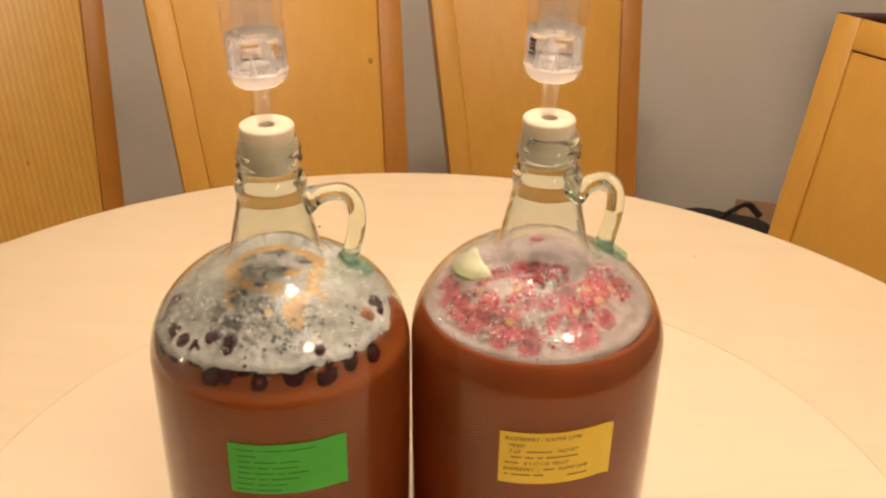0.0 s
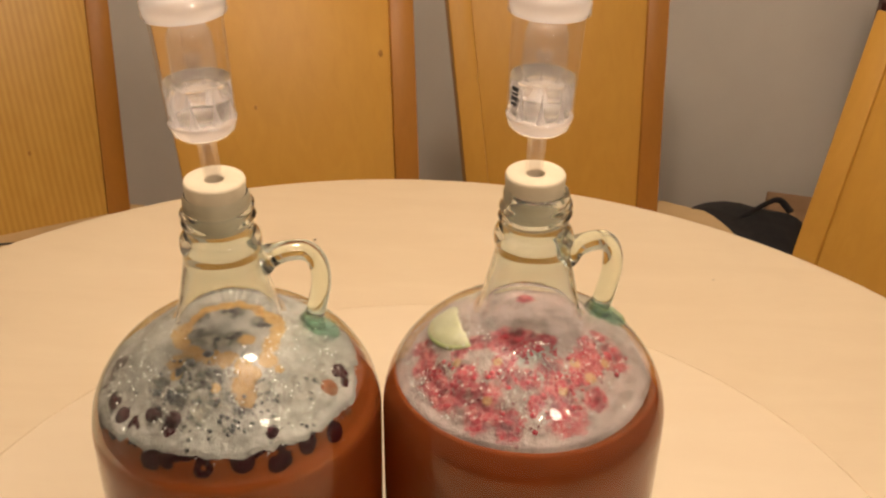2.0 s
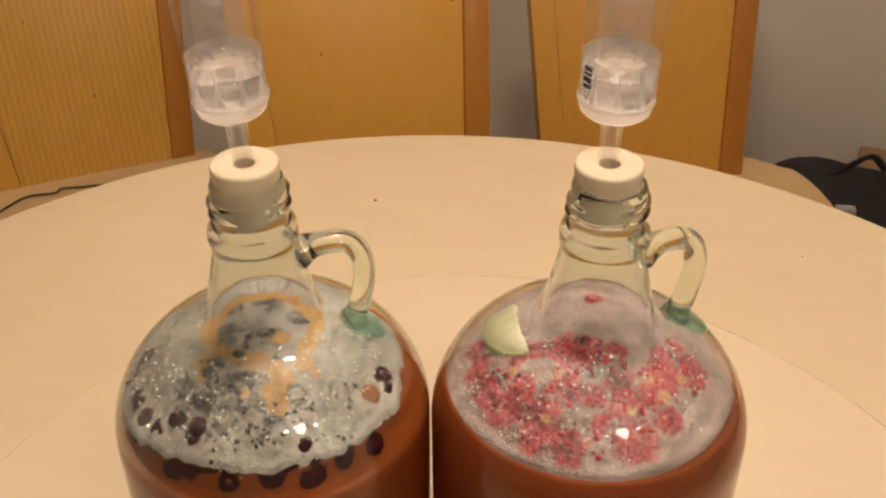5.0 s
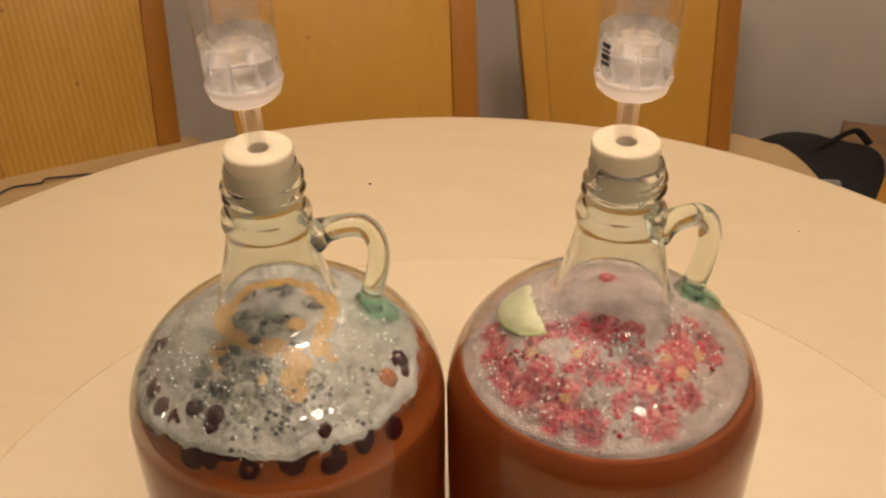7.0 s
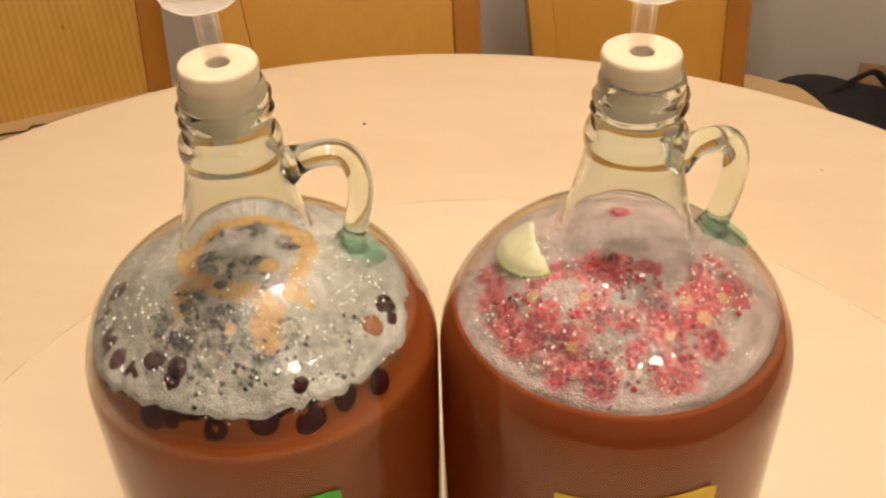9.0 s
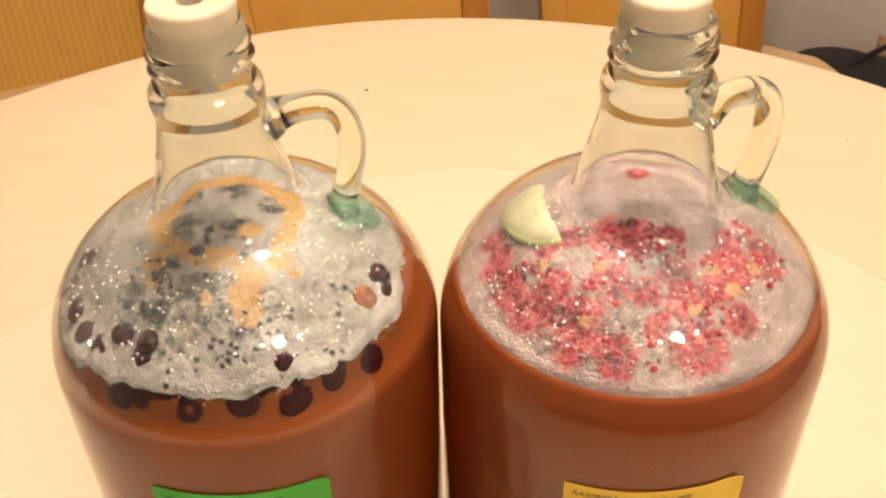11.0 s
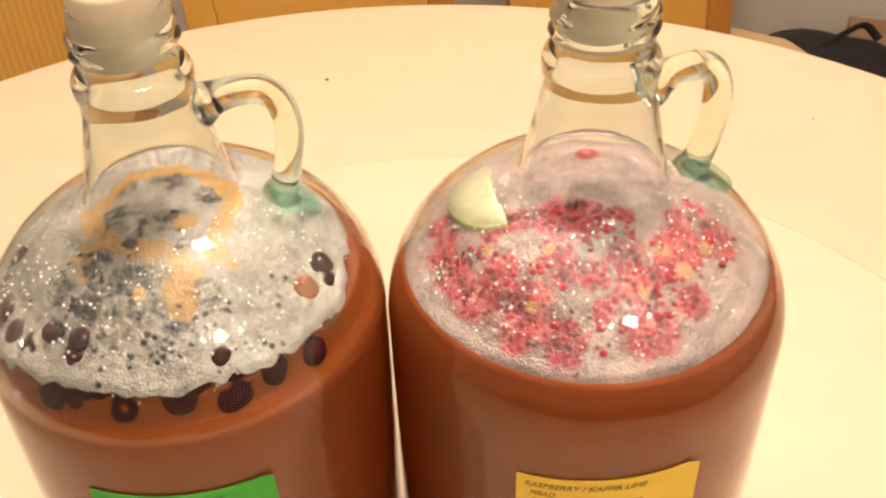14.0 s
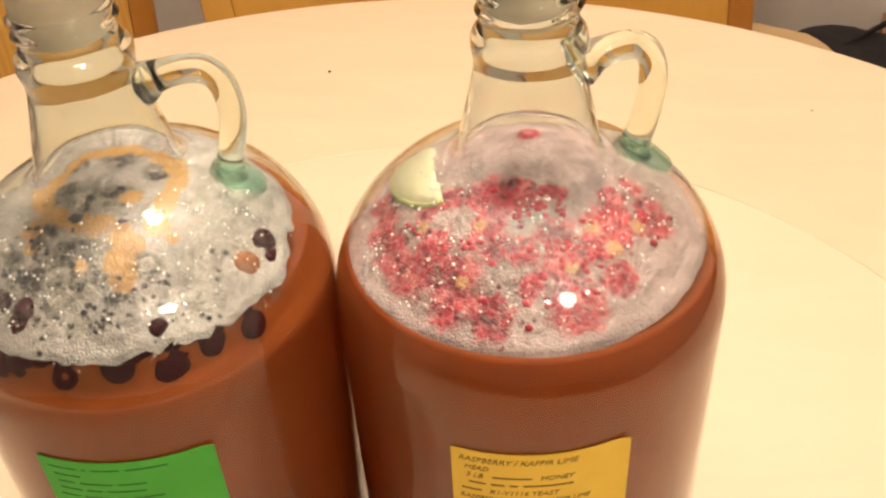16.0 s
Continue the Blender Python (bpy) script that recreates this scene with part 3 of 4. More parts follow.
def bottle(x, y, label, drink, slack, arc):
    ob = thing("glass_jug", label, "jug", pose(x, y, 0), "glass jugs on the table")
    z0 = DISC
    zc = shoulder(0, 66, 66, 1)[0][1]
    outer = [(0.0, z0 + 0.004), (0.055, z0 + 0.003), (0.066, z0), (0.074, z0 + 0.002), (0.0785, z0 + 0.009), (RAD, z0 + 0.022)] + shoulder(0, 0, 62, 24)
    outer += [tuple(p) for p in smooth_line([Vector((*shoulder(0, t, t, 1)[0], 0)).xy for t in (64, 66)] + [Vector(p) for p in ((0.0306, zc + 0.0018), (0.0286, zc + 0.0045), (0.0271, zc + 0.0095), (0.0248, 1.0100), (0.0221, 1.0215), (0.0205, 1.0300), (0.0203, 1.0338),
              (0.0206, 1.0365), (0.0212, 1.0400), (0.0207, 1.0440), (0.0188, 1.0470))], 4)]
    outer += [(0.0176 - 0.0004 * k / 17, 1.0485 + 0.0180 * k / 17) for k in range(1, 18)] + [(0.0166, 1.0682), (0.0158, 1.0690), (0.0150, 1.0688), (0.0145, 1.0678)]
    inner = [(0.0144, 1.058), (0.0146, 1.0525), (0.0150, 1.0500), (0.0167, 1.0460), (0.0177, 1.0410), (0.0182, 1.0340), (0.0186, 1.0300), (0.0201, 1.0215), (0.0229, 1.0100), (0.0254, zc + 0.0095), (0.0269, zc + 0.0045), (0.0292, zc + 0.0010)]
    inner += shoulder(WALL, 66, 0, 26) + [(RAD - WALL, z0 + 0.024), (0.073, z0 + 0.009), (0.0, z0 + 0.008)]
    part("body", revolve(outer + inner, 144, False, thread), M_GLASS, ob, "greenish clear glass with a screw-threaded neck").visible_shadow = False
    arc = radians(arc)
    way = Vector((math.cos(arc), math.sin(arc), 0))
    line = smooth_line([(0.0195, 1.0262), (0.0265, 1.0290), (0.0360, 1.0304), (0.0440, 1.0290), (0.0492, 1.0222), (0.0508, 1.0105), (0.0488, 0.9980), (0.0462, 0.9885), (0.0440, 0.9815)], 6)
    pts = [way * p[0] + Vector((0, 0, p[1])) for p in line]
    n = len(pts)
    radii = [0.0054 + 0.0030 * math.exp(-((i / n) / 0.10) ** 2) + 0.0024 * math.exp(-(((n - 1 - i) / n) / 0.07) ** 2) for i in range(n)]
    part("handle", sweep(pts, radii, 20, 1.15, (-math.sin(arc), math.cos(arc), 0)), M_HANDLE, ob, "thick looped glass finger handle").visible_shadow = False
    bm = bmesh.new()
    foot, fn = dome_point(math.degrees(arc) - 5, 53, -0.0004)
    add_ball(bm, Matrix.Translation(foot) @ fn.to_track_quat("Z", "Y").to_matrix().to_4x4() @ Matrix.Diagonal((0.0085, 0.0105, 0.0036, 1)), 3)
    for v in bm.verts:
        v.co += (v.co - foot) * 0.4 * noise.noise(v.co * 130)
    part("handle_foot", bm, M_FOOT, ob, "dark green glass foot of the handle").visible_shadow = False
    # drink
    level = 0.9640
    wall = RAD - WALL + 0.0003  # wets the glass
    prof = [(0.0, z0 + 0.0085), (0.072, z0 + 0.0095), (wall, z0 + 0.026), (wall, DOME_Z)] + [shoulder(WALL - 0.0003 + slack * min(1, max(0, (t - 9) / 6)), t, t, 1)[0] for t in np.linspace(2, 23.6, 12)] + [shoulder(WALL + 0.0085, t, t, 1)[0] for t in (27, 33, 39, 45)] + [(0.020, level), (0.0, level)]
    liquid = tagged(part("drink", revolve(prof, 128), drink), "cloudy amber drink filling the jug to its shoulder", "drink")
    liquid.location = (x, y, 0)
    return ob


JUG_A, JUG_B = (-0.0706, 0.0095), (0.0918, 0.028)
bottle(*JUG_A, "clear glass jug of amber drink with dark berries", M_DRINK, 0.0035, 17)
bottle(*JUG_B, "clear glass jug of amber drink with raspberries", M_DRINK_RED, 0.0, 25)


def foam(place, material, label, seed, edge, dip, deep, fruit, pulp, clear_spots):
    """Foam under the shoulder, hanging unevenly over the drink's edge. edge: the angle of its rim at azimuths round the jug.
    fruit, pulp, clear_spots: (azimuth, angle, radius in mm) of the zones where it opens."""
    bm = bmesh.new()
    layer = bm.verts.layers.float_color.new("zones")
    steps, rows = 288, 84
    spots = [[(dome_point(az, th)[0], r * 0.001) for az, th, r in group] for group in (fruit, pulp, clear_spots)]
    grid = []
    for i in range(steps):
        a = 2 * math.pi * i / steps
        ca, sa = math.cos(a), math.sin(a)
        wave = 0.35 + 0.8 * noise.noise(Vector((ca * 2.2, sa * 2.2, seed))) + 0.9 * noise.noise(Vector((ca * 11, sa * 11, seed)))
        start = float(np.interp(math.degrees(a), [e[0] for e in edge], [e[1] for e in edge])) - dip * max(0.0, wave)
        line = []
        for k in range(rows):
            t = start + (90 - start) * k / (rows - 1) * 0.995
            up = t - start
            inset = WALL + 0.0006 + 0.0018 * min(1, max(0, (up - 2.5) / 3)) + deep * min(1, max(0, (up - 5) / 10))
            (r, z), = shoulder(inset, t, t, 1)
            p = Vector((r * ca, r * sa, z))
            q = Vector((p.x * 60 + seed, p.y * 60, p.z * 60))
            f = (noise.noise(q) * 0.0012 + noise.noise(q * 2.6) * 0.0009 + noise.noise(q * 6) * 0.0004) * min(1, max(0, (up - 1) / 5))
            v = bm.verts.new(p + Vector((ca, sa, 0.8)).normalized() * f)
            on = dome_point(math.degrees(a), t)[0]
            v[layer] = (*(max([math.exp(-((on - c).length / w) ** 2 * 0.7) for c, w in group], default=0.0) for group in spots), 1.0)
            line.append(v)
        grid.append(line)
    for a, b in zip(grid, grid[1:] + grid[:1]):
        for k in range(rows - 1):
            bm.faces.new((a[k], b[k], b[k + 1], a[k + 1]))
    bm.faces.new([line[-1] for line in grid])
    ob = tagged(part("foam", bm, material), label, "foam")
    ob.location = (*place, 0)
    return ob


def foam_film(place, material, label, start):
    """The skin of bubbles that clings to the inside of the glass."""
    prof = [shoulder(WALL + 0.0013, t, t, 1)[0] for t in np.linspace(start, 66, 40)]
    ob = tagged(part("bubble_film", revolve(prof, 160), material), label, "foam")
    ob.location = (*place, 0)


GREY_FRUIT = [(-122, 61, 7), (-118, 64, 6), (-96, 59, 7), (-84, 59, 6), (-72, 59, 6), (-108, 50, 8), (-84, 51, 8), (-64, 55, 6), (-96, 46, 8), (-58, 51, 6), (-128, 50, 6), (-72, 45, 5), (-60, 80, 8), (-110, 78, 7), (20, 76, 7), (-150, 75, 7), (100, 78, 9), (160, 74, 6), (-8, 37, 5), (-166, 27, 6), (-148, 27, 6)]
ORANGE_PULP = [(-130, 61, 6), (-126, 69, 6), (-112, 69, 5), (-98, 69, 6), (-82, 69, 6), (-66, 64, 6), (-60, 60, 5), (-68, 50, 6), (-68, 55, 7), (-42, 63, 6), (-30, 68, 5), (-122, 57, 4), (-88, 55, 3), (-10, 70, 4), (15, 71, 4), (40, 72, 5), (65, 72, 5), (90, 72, 5), (115, 72, 5), (140, 71, 5), (155, 71, 5), (170, 70, 5), (-175, 70, 5), (-165, 69, 5), (-155, 69, 5), (-20, 69, 5), (2, 71, 5), (28, 72, 5), (52, 73, 5), (78, 73, 5), (103, 73, 5), (128, 72, 5), (-45, 78, 5), (-145, 69, 5), (-40, 57, 3)]
CLEAR_A = [(-120, 38, 7), (-106, 39, 8), (-88, 35, 9), (-72, 41, 9), (-58, 31, 7), (-46, 29, 7), (-56, 43, 8), (-96, 31, 6), (-135, 33, 6), (-30, 42, 8)]
EDGE_A = [(0, 33), (20, 38), (40, 55), (110, 56), (150, 30), (180, 22), (200, 21), (224, 22), (234, 25), (262, 26.5), (290, 26), (300, 27.5), (315, 26), (330, 26), (345, 27), (354, 32), (360, 33)]
foam(JUG_A, M_FOAM, "white foam with grey fruit and orange smears", 3.0, EDGE_A, 3.4, 0.0036, GREY_FRUIT, ORANGE_PULP, CLEAR_A)
foam_film(JUG_A, M_FILM, "thin white film of bubbles clinging under the glass", 34)
RED_FRUIT = [(-134, 38, 11), (-162, 40, 9), (-176, 39, 7), (-112, 36, 10), (-98, 34, 8), (-70, 38, 11), (-126, 72, 10), (-98, 74, 10), (-112, 76, 8), (-104, 56, 8), (-146, 64, 6), (-50, 41, 7), (-62, 75, 6), (-148, 38, 8), (-132, 49, 8), (-38, 57, 11), (-16, 49, 10), (-25, 62, 7), (-90, 55, 7), (-70, 51, 9), (-114, 46, 9), (-72, 61, 8), (-52, 53, 8), (-110, 62, 7), (-84, 45, 6), (-5, 58, 5), (95, 74, 6), (-150, 55, 5)]
YELLOW_PULP = [(-50, 59, 3.2), (-46, 50, 3.6), (-68, 49, 2.8), (-116, 61, 2.5), (-144, 51, 3), (-112, 43, 3), (-28, 51, 3.2)]
CLEAR_B = [(-134, 38, 9), (-112, 34, 9), (-98, 32, 9), (-84, 33, 7), (-70, 35, 10), (-58, 40, 8), (-90, 42, 9), (-125, 44, 9), (-150, 46, 9), (-45, 47, 8)]
EDGE_B = [(0, 29), (20, 30), (90, 28), (180, 23), (204, 22), (225, 23.3), (270, 23.7), (295, 24.2), (315, 26), (335, 28), (360, 29)]
foam(JUG_B, M_PINK, "pale pink foam with red fruit showing through", 9.0, EDGE_B, 0.7, 0.0030, RED_FRUIT, YELLOW_PULP, CLEAR_B)
foam_film(JUG_B, M_FILM_PINK, "thin pinkish film of bubbles clinging under the glass", 30)


def scatter(place, rows, build, inset, group, label, category, size, seed, spin=True):
    """Sets fruit under a jug's shoulder at (az, th) rows; build gives the first one's object."""
    rng = random.Random(seed)
    first = None
    for row in rows:
        az, th = row[0], row[1]
        k = row[2] if len(row) > 2 else 1.0
        s = size * k * rng.uniform(0.8, 1.22)
        p, n = dome_point(az, th, 0.0009 + inset + s * 1.02 + rng.uniform(0, 0.0010))
        turn = n.to_track_quat("Z", "Y").to_matrix().to_4x4() @ Matrix.Rotation(rng.uniform(0, 6.28), 4, "Z")
        turn = turn @ Matrix.Rotation(rng.uniform(-0.5, 0.5), 4, "X")
        m = Matrix.Translation(Vector((*place, 0)) + p) @ turn
        if first is None:
            first = build()
            tagged(first, label, category, group)
            first.scale = (s, s, s)
            first.matrix_basis = m @ Matrix.Diagonal((s, s, s, 1))
        else:
            o = copy_thing(first, m)
            o.scale = (s, s, s)


def raspberry_mesh(material, hollow=False):
    def build():
        bm = bmesh.new()
        rng = random.Random(5)
        for ring, (z, r, count) in enumerate(((-0.75, 0.62, 9), (-0.35, 0.86, 12), (0.1, 0.88, 12), (0.5, 0.68, 10), (0.82, 0.36, 6), (0.98, 0.0, 1))):
            if hollow and ring > 3:
                continue
            for i in range(count):
                a = 2 * math.pi * (i + 0.5 * (ring % 2)) / count
                d = rng.uniform(0.24, 0.29)
                add_ball(bm, Matrix.Translation((r * math.cos(a), r * math.sin(a), z * 0.8)) @ Matrix.Diagonal((d, d, d, 1)), 1)
        add_ball(bm, Matrix.Diagonal((0.72, 0.72, 0.35 if hollow else 0.66, 1)), 2)
        return part("raspberry", bm, material)
    return build


def round_mesh(name, material, squash=0.9):
    def build():
        bm = bmesh.new()
        add_ball(bm, Matrix.Diagonal((1, 1, squash, 1)), 3)
        for v in bm.verts:
            v.co *= 1 + 0.07 * noise.noise(v.co * 1.7)
            d = math.hypot(v.co.x, v.co.y)
            if v.co.z > 0 and d < 0.3:
                v.co.z -= 0.12 * (0.3 - d) / 0.3
        return part(name, bm, material)
    return build


RASPS = [(-110, 75, 1.2), (-94, 76, 1.1), (-125, 74, 1.0), (-97, 69, 1.1), (-84, 67), (-104, 64), (-76, 71, 0.9), (-138, 66, 0.8), (-35, 62, 0.8), (-165, 50, 0.8), (-160, 41), (-133, 36, 1.1), (-113, 34, 1.2), (-96, 32, 0.9), (-50, 37, 1.05), (-118, 68, 1.25), (-118, 62), (-62, 68, 0.7),
         (-90, 55), (-75, 57), (-69, 50, 1.1), (-43, 57), (-111, 45), (-141, 50), (-2, 36, 0.7), (-63, 46), 
         (-102, 40), (-87, 40, 0.95), (-152, 48, 0.9), (-95, 62, 0.9), (-30, 48, 0.7), (-20, 52, 0.7), (-78, 40, 0.9), (-60, 40, 0.8), (-145, 60, 0.8), (-108, 70, 0.9), (-56, 60, 0.8), (-132, 56, 0.9), (-71, 64, 0.8), (-123, 46), (-103, 51, 0.9), (-81, 48), (-57, 52, 0.85), (-137, 43, 0.9), (-88, 47, 0.8), (-66, 57, 0.8), (-115, 55, 0.9)]
scatter(JUG_B, RASPS, raspberry_mesh(M_RASP), 0.0040, "raspberries in the jug", "red raspberry pressed up under the glass", "raspberry", 0.0086, 1)
scatter(JUG_B, [(-68, 36, 1.15), (-105, 57), (-148, 37, 1.1), (-96, 64, 0.8)], raspberry_mesh(M_RASP_DARK, True), 0.0034, "dark raspberries in the jug", "dark red hollow raspberry in pink foam", "raspberry", 0.0086, 2)
scatter(JUG_A, [(-166, 25, 1.2), (-148, 26, 1.2), (-126, 29, 0.9), (-108, 30, 1.2), (-88, 28, 1.3), (-54, 25, 1.5), (-60, 32, 0.5), (-108, 39, 0.5), (-120, 38, 0.5), (-137, 28, 0.8), (-118, 26, 1.0), (-98, 26, 1.0), (-70, 26, 1.0), (-42, 26, 0.9), (-176, 30, 0.9), (-8, 36, 0.8), (-12, 31, 0.7)],
        round_mesh("dark_berry", M_CHERRY), 0.0006, "dark berries in the jug", "dark red cherry floating at the drink's surface", "cherry", 0.0090, 3)
scatter(JUG_A, [(-104, 22.5, 1.15), (-90, 20.5, 1.2), (-60, 21, 1.45), (-47, 23, 0.9), (-124, 21, 1.1), (-138, 22.5, 1.0), (-149, 19.5, 1.2), (-164, 21.5, 1.1), (-178, 22, 1.2), (-113, 19.5, 0.9), (-75, 22.5, 0.9), (-33, 20, 0.8)],
        round_mesh("dark_berry", M_CHERRY, 0.7), -0.0017, "sunken berries in the jug", "dark red cherry hanging under the foam's edge", "cherry", 0.0092, 7)
scatter(JUG_A, [(-120, 59), (-116, 64), (-116, 47), (-125, 46), (-95, 59), (-59, 55, 0.8), (-59, 70, 1.1), (-106, 71, 0.9), (-28, 68), (-98, 50), (-73, 43), (-59, 31, 0.8), (-107, 38), (-83, 44), (-76, 30, 1.2), (-130, 53), (-6, 34, 1.0), (-88, 51, 0.8), (-100, 42, 0.8), (-60, 79, 0.9), (-110, 80, 1.0), (20, 78, 0.8), (100, 79, 0.9), (170, 80, 0.8), (-150, 76, 0.8)],
        round_mesh("blueberry", M_BLUE), 0.0046, "blueberries in the jug", "grey blue berry half hidden in foam", "blueberry", 0.0048, 4)
scatter(JUG_A, [(-21, 21, 1.2), (-32, 18, 0.8), (-21, 36, 1.0), (-16, 28, 0.8)], round_mesh("fruit_piece", M_BROWN), 0.0008, "brown fruit pieces in the jug", "glossy brown fruit piece at the drink's surface", "fruit", 0.0070, 6)


def lime_wedge():
    bm = bmesh.new()
    steps, cuts = 20, []
    for i in range(steps + 1):
        a = math.pi * i / steps
        cuts.append([bm.verts.new((0.0165 * math.cos(a), 0.0150 * math.sin(a), z - 0.0035 * math.cos(a) ** 2)) for z in (-0.003, 0.002)])
    for a, b in zip(cuts, cuts[1:]):
        bm.faces.new((a[0], b[0], b[1], a[1]))
    bm.faces.new([c[1] for c in cuts])
    bm.faces.new([c[0] for c in cuts][::-1])
    bm.faces.new((cuts[0][0], cuts[0][1], cuts[-1][1], cuts[-1][0]))
    bmesh.ops.recalc_face_normals(bm, faces=bm.faces)
    bmesh.ops.bevel(bm, geom=bm.edges[:], offset=0.0008, segments=2, affect="EDGES")
    p, n = dome_point(178, 61.5, 0.0040)
    m = Matrix.Translation(Vector((*JUG_B, 0)) + p) @ n.to_track_quat("Z", "Y").to_matrix().to_4x4() @ Matrix.Rotation(radians(195), 4, "Z") @ Matrix.Scale(1.25, 4)
    ob = thing("lime_wedge", "pale green lime wedge pressed under the glass", "lime", m)
    part("flesh", bm, M_LIME, ob)
    line = [Vector((0.0166 * math.cos(math.pi * i / 24), 0.0151 * math.sin(math.pi * i / 24), -0.0005 - 0.0035 * math.cos(math.pi * i / 24) ** 2)) for i in range(25)]
    part("rind", sweep(line, [0.0009] * 25, 10, 1.5, (0, 0, 1)), M_RIND, ob, "green lime rind")


lime_wedge()


def blobs(place, rows, count, spread, size, inset, flat, material, name, label, category, seed):
    """Many small flattened lumps round the rows, joined, for bits that nobody could count."""
    rng = random.Random(seed)
    bm = bmesh.new()
    for _ in range(count):
        row = rows[rng.randrange(len(rows))]
        az, th = row[0] + rng.gauss(0, spread[0]), row[1] + rng.gauss(0, spread[1])
        if not 22 < th < 72:
            continue
        p, n = dome_point(az, th, 0.0006 + inset + rng.uniform(-0.0003, 0.0003))
        r = size * rng.uniform(0.45, 1.5)
        add_ball(bm, Matrix.Translation(p) @ n.to_track_quat("Z", "Y").to_matrix().to_4x4() @ Matrix.Rotation(rng.uniform(0, 6), 4, "Z") @ Matrix.Diagonal((r, r * rng.uniform(0.5, 1), r * flat, 1)), 1)
    ob = tagged(part(name, bm, material), label, category, kind="stuff")
    ob.location = (*place, 0)


ALL = [(az, th) for az in range(-180, 10, 12) for th in (27, 33, 40, 48, 56, 64)]
blobs(JUG_A, ALL, 400, (8, 4), 0.00055, 0.0034, 0.8, M_BUBBLE, "bubbles", "glossy little bubbles in white foam", "bubbles", 13)
blobs(JUG_B, ALL, 400, (8, 4), 0.00055, 0.0034, 0.8, M_BUBBLE, "bubbles", "glossy little bubbles in pink foam", "bubbles", 14)
blobs(JUG_B, RASPS, 45, (6, 4), 0.0012, 0.0040, 0.6, M_RASP, "raspberry_beads", "loose red raspberry beads in the foam", "fruit bits", 15)
blobs(JUG_A, [(-120, 59), (-125, 50), (-105, 45), (-95, 56), (-75, 42), (-60, 33), (-110, 36)], 120, (8, 5), 0.0011, 0.0042, 0.5, M_BLUE, "berry_skins", "dark berry skin specks in the foam", "fruit bits", 16)


# ---- stoppers and airlocks ----
def stopper(x, y):
    prof = [(0.0046, 1.0505), (0.0128, 1.0505), (0.0137, 1.0515), (0.0157, 1.0755), (0.0152, 1.0768), (0.0146, 1.0772), (0.0056, 1.0772), (0.0048, 1.0766)]
    ob = tagged(part("rubber_stopper", revolve(prof, 64, True), M_RUBBER), "cream rubber stopper plugged into a jug's neck", "stopper", "rubber stoppers")
    sharp(ob, 40)
    ob.location = (x, y, 0)


def airlock(x, y, tilt_x, tilt_y, label, printed):
    ob = thing("airlock", label, "airlock", pose(x, y, 1.0775, tilt_x, tilt_y, 0), "airlocks on the stoppers")
    part("tube", revolve([(0.0029, -0.022), (0.0043, -0.022), (0.0046, 0.0), (0.0048, 0.026), (0.0033, 0.026), (0.0031, 0.0)], 32, True), M_PLASTIC, ob)
    part("body", revolve([(0.0048, 0.0245), (0.012, 0.0245), (0.0150, 0.027), (0.0163, 0.031), (0.0165, 0.036), (0.0175, 0.087)], 64), M_PLASTIC, ob, "clear plastic cup")
    base = [(0.0048, 0.0239), (0.0122, 0.0239), (0.0152, 0.0264), (0.0166, 0.0308), (0.0168, 0.0326), (0.0120, 0.0316), (0.0048, 0.0322)]
    part("base", revolve(base, 64, True), M_BASE, ob, "thick bottom of the cup, whitened for refracted light")
    water = [(0.0, 0.0330), (0.0150, 0.0330), (0.0157, 0.0345), (0.0161, 0.0522), (0.0150, 0.0510), (0.0, 0.0506)]
    part("water", revolve(water, 64), M_WATER, ob)
    part("riser", revolve([(0.0031, 0.0522), (0.0046, 0.0522), (0.0042, 0.064), (0.0030, 0.064)], 32, True), M_PLASTIC, ob)
    cup = [(0.0112, 0.0512), (0.0110, 0.066), (0.0104, 0.074), (0.0085, 0.0785), (0.0, 0.0795)]
    part("bubbler", revolve(cup, 48), M_BUBBLER, ob, "clear inner bubbler cup")
    for i in range(8):
        a = 2 * math.pi * i / 8
        part("rib", sweep([Vector((0.0135 * math.cos(a), 0.0135 * math.sin(a), z)) for z in (0.0325, 0.0365, 0.0410, 0.0470)], [0.0030, 0.0016, 0.0006, 0.0004], 8), M_BASE, ob)
    part("cap", revolve([(0.0, 0.0955), (0.0165, 0.0955), (0.0190, 0.0945), (0.0196, 0.092), (0.0197, 0.0845), (0.0181, 0.0845), (0.0180, 0.0905), (0.0, 0.0905)], 64), M_CAP, ob, "white translucent snap-on cap")
    if printed:
        for z0, h in ((0.0400, 0.0016), (0.0425, 0.0022), (0.0455, 0.0012), (0.0475, 0.0020)):
            bm = bmesh.new()
            rows = []
            for i in range(5):
                a = radians(-150 + 4.0 * i)
                rows.append([bm.verts.new((r * math.cos(a), r * math.sin(a), z)) for r in (0.0168, 0.0171) for z in (z0, z0 + h)])
            for p, q in zip(rows, rows[1:]):
                for k, j in ((0, 1), (1, 3), (3, 2), (2, 0)):
                    bm.faces.new((p[k], p[j], q[j], q[k]))
            bm.faces.new((rows[0][0], rows[0][1], rows[0][3], rows[0][2]))
            bm.faces.new((rows[-1][0], rows[-1][2], rows[-1][3], rows[-1][1]))
            part("mark", bm, M_INK, ob, smooth=False)


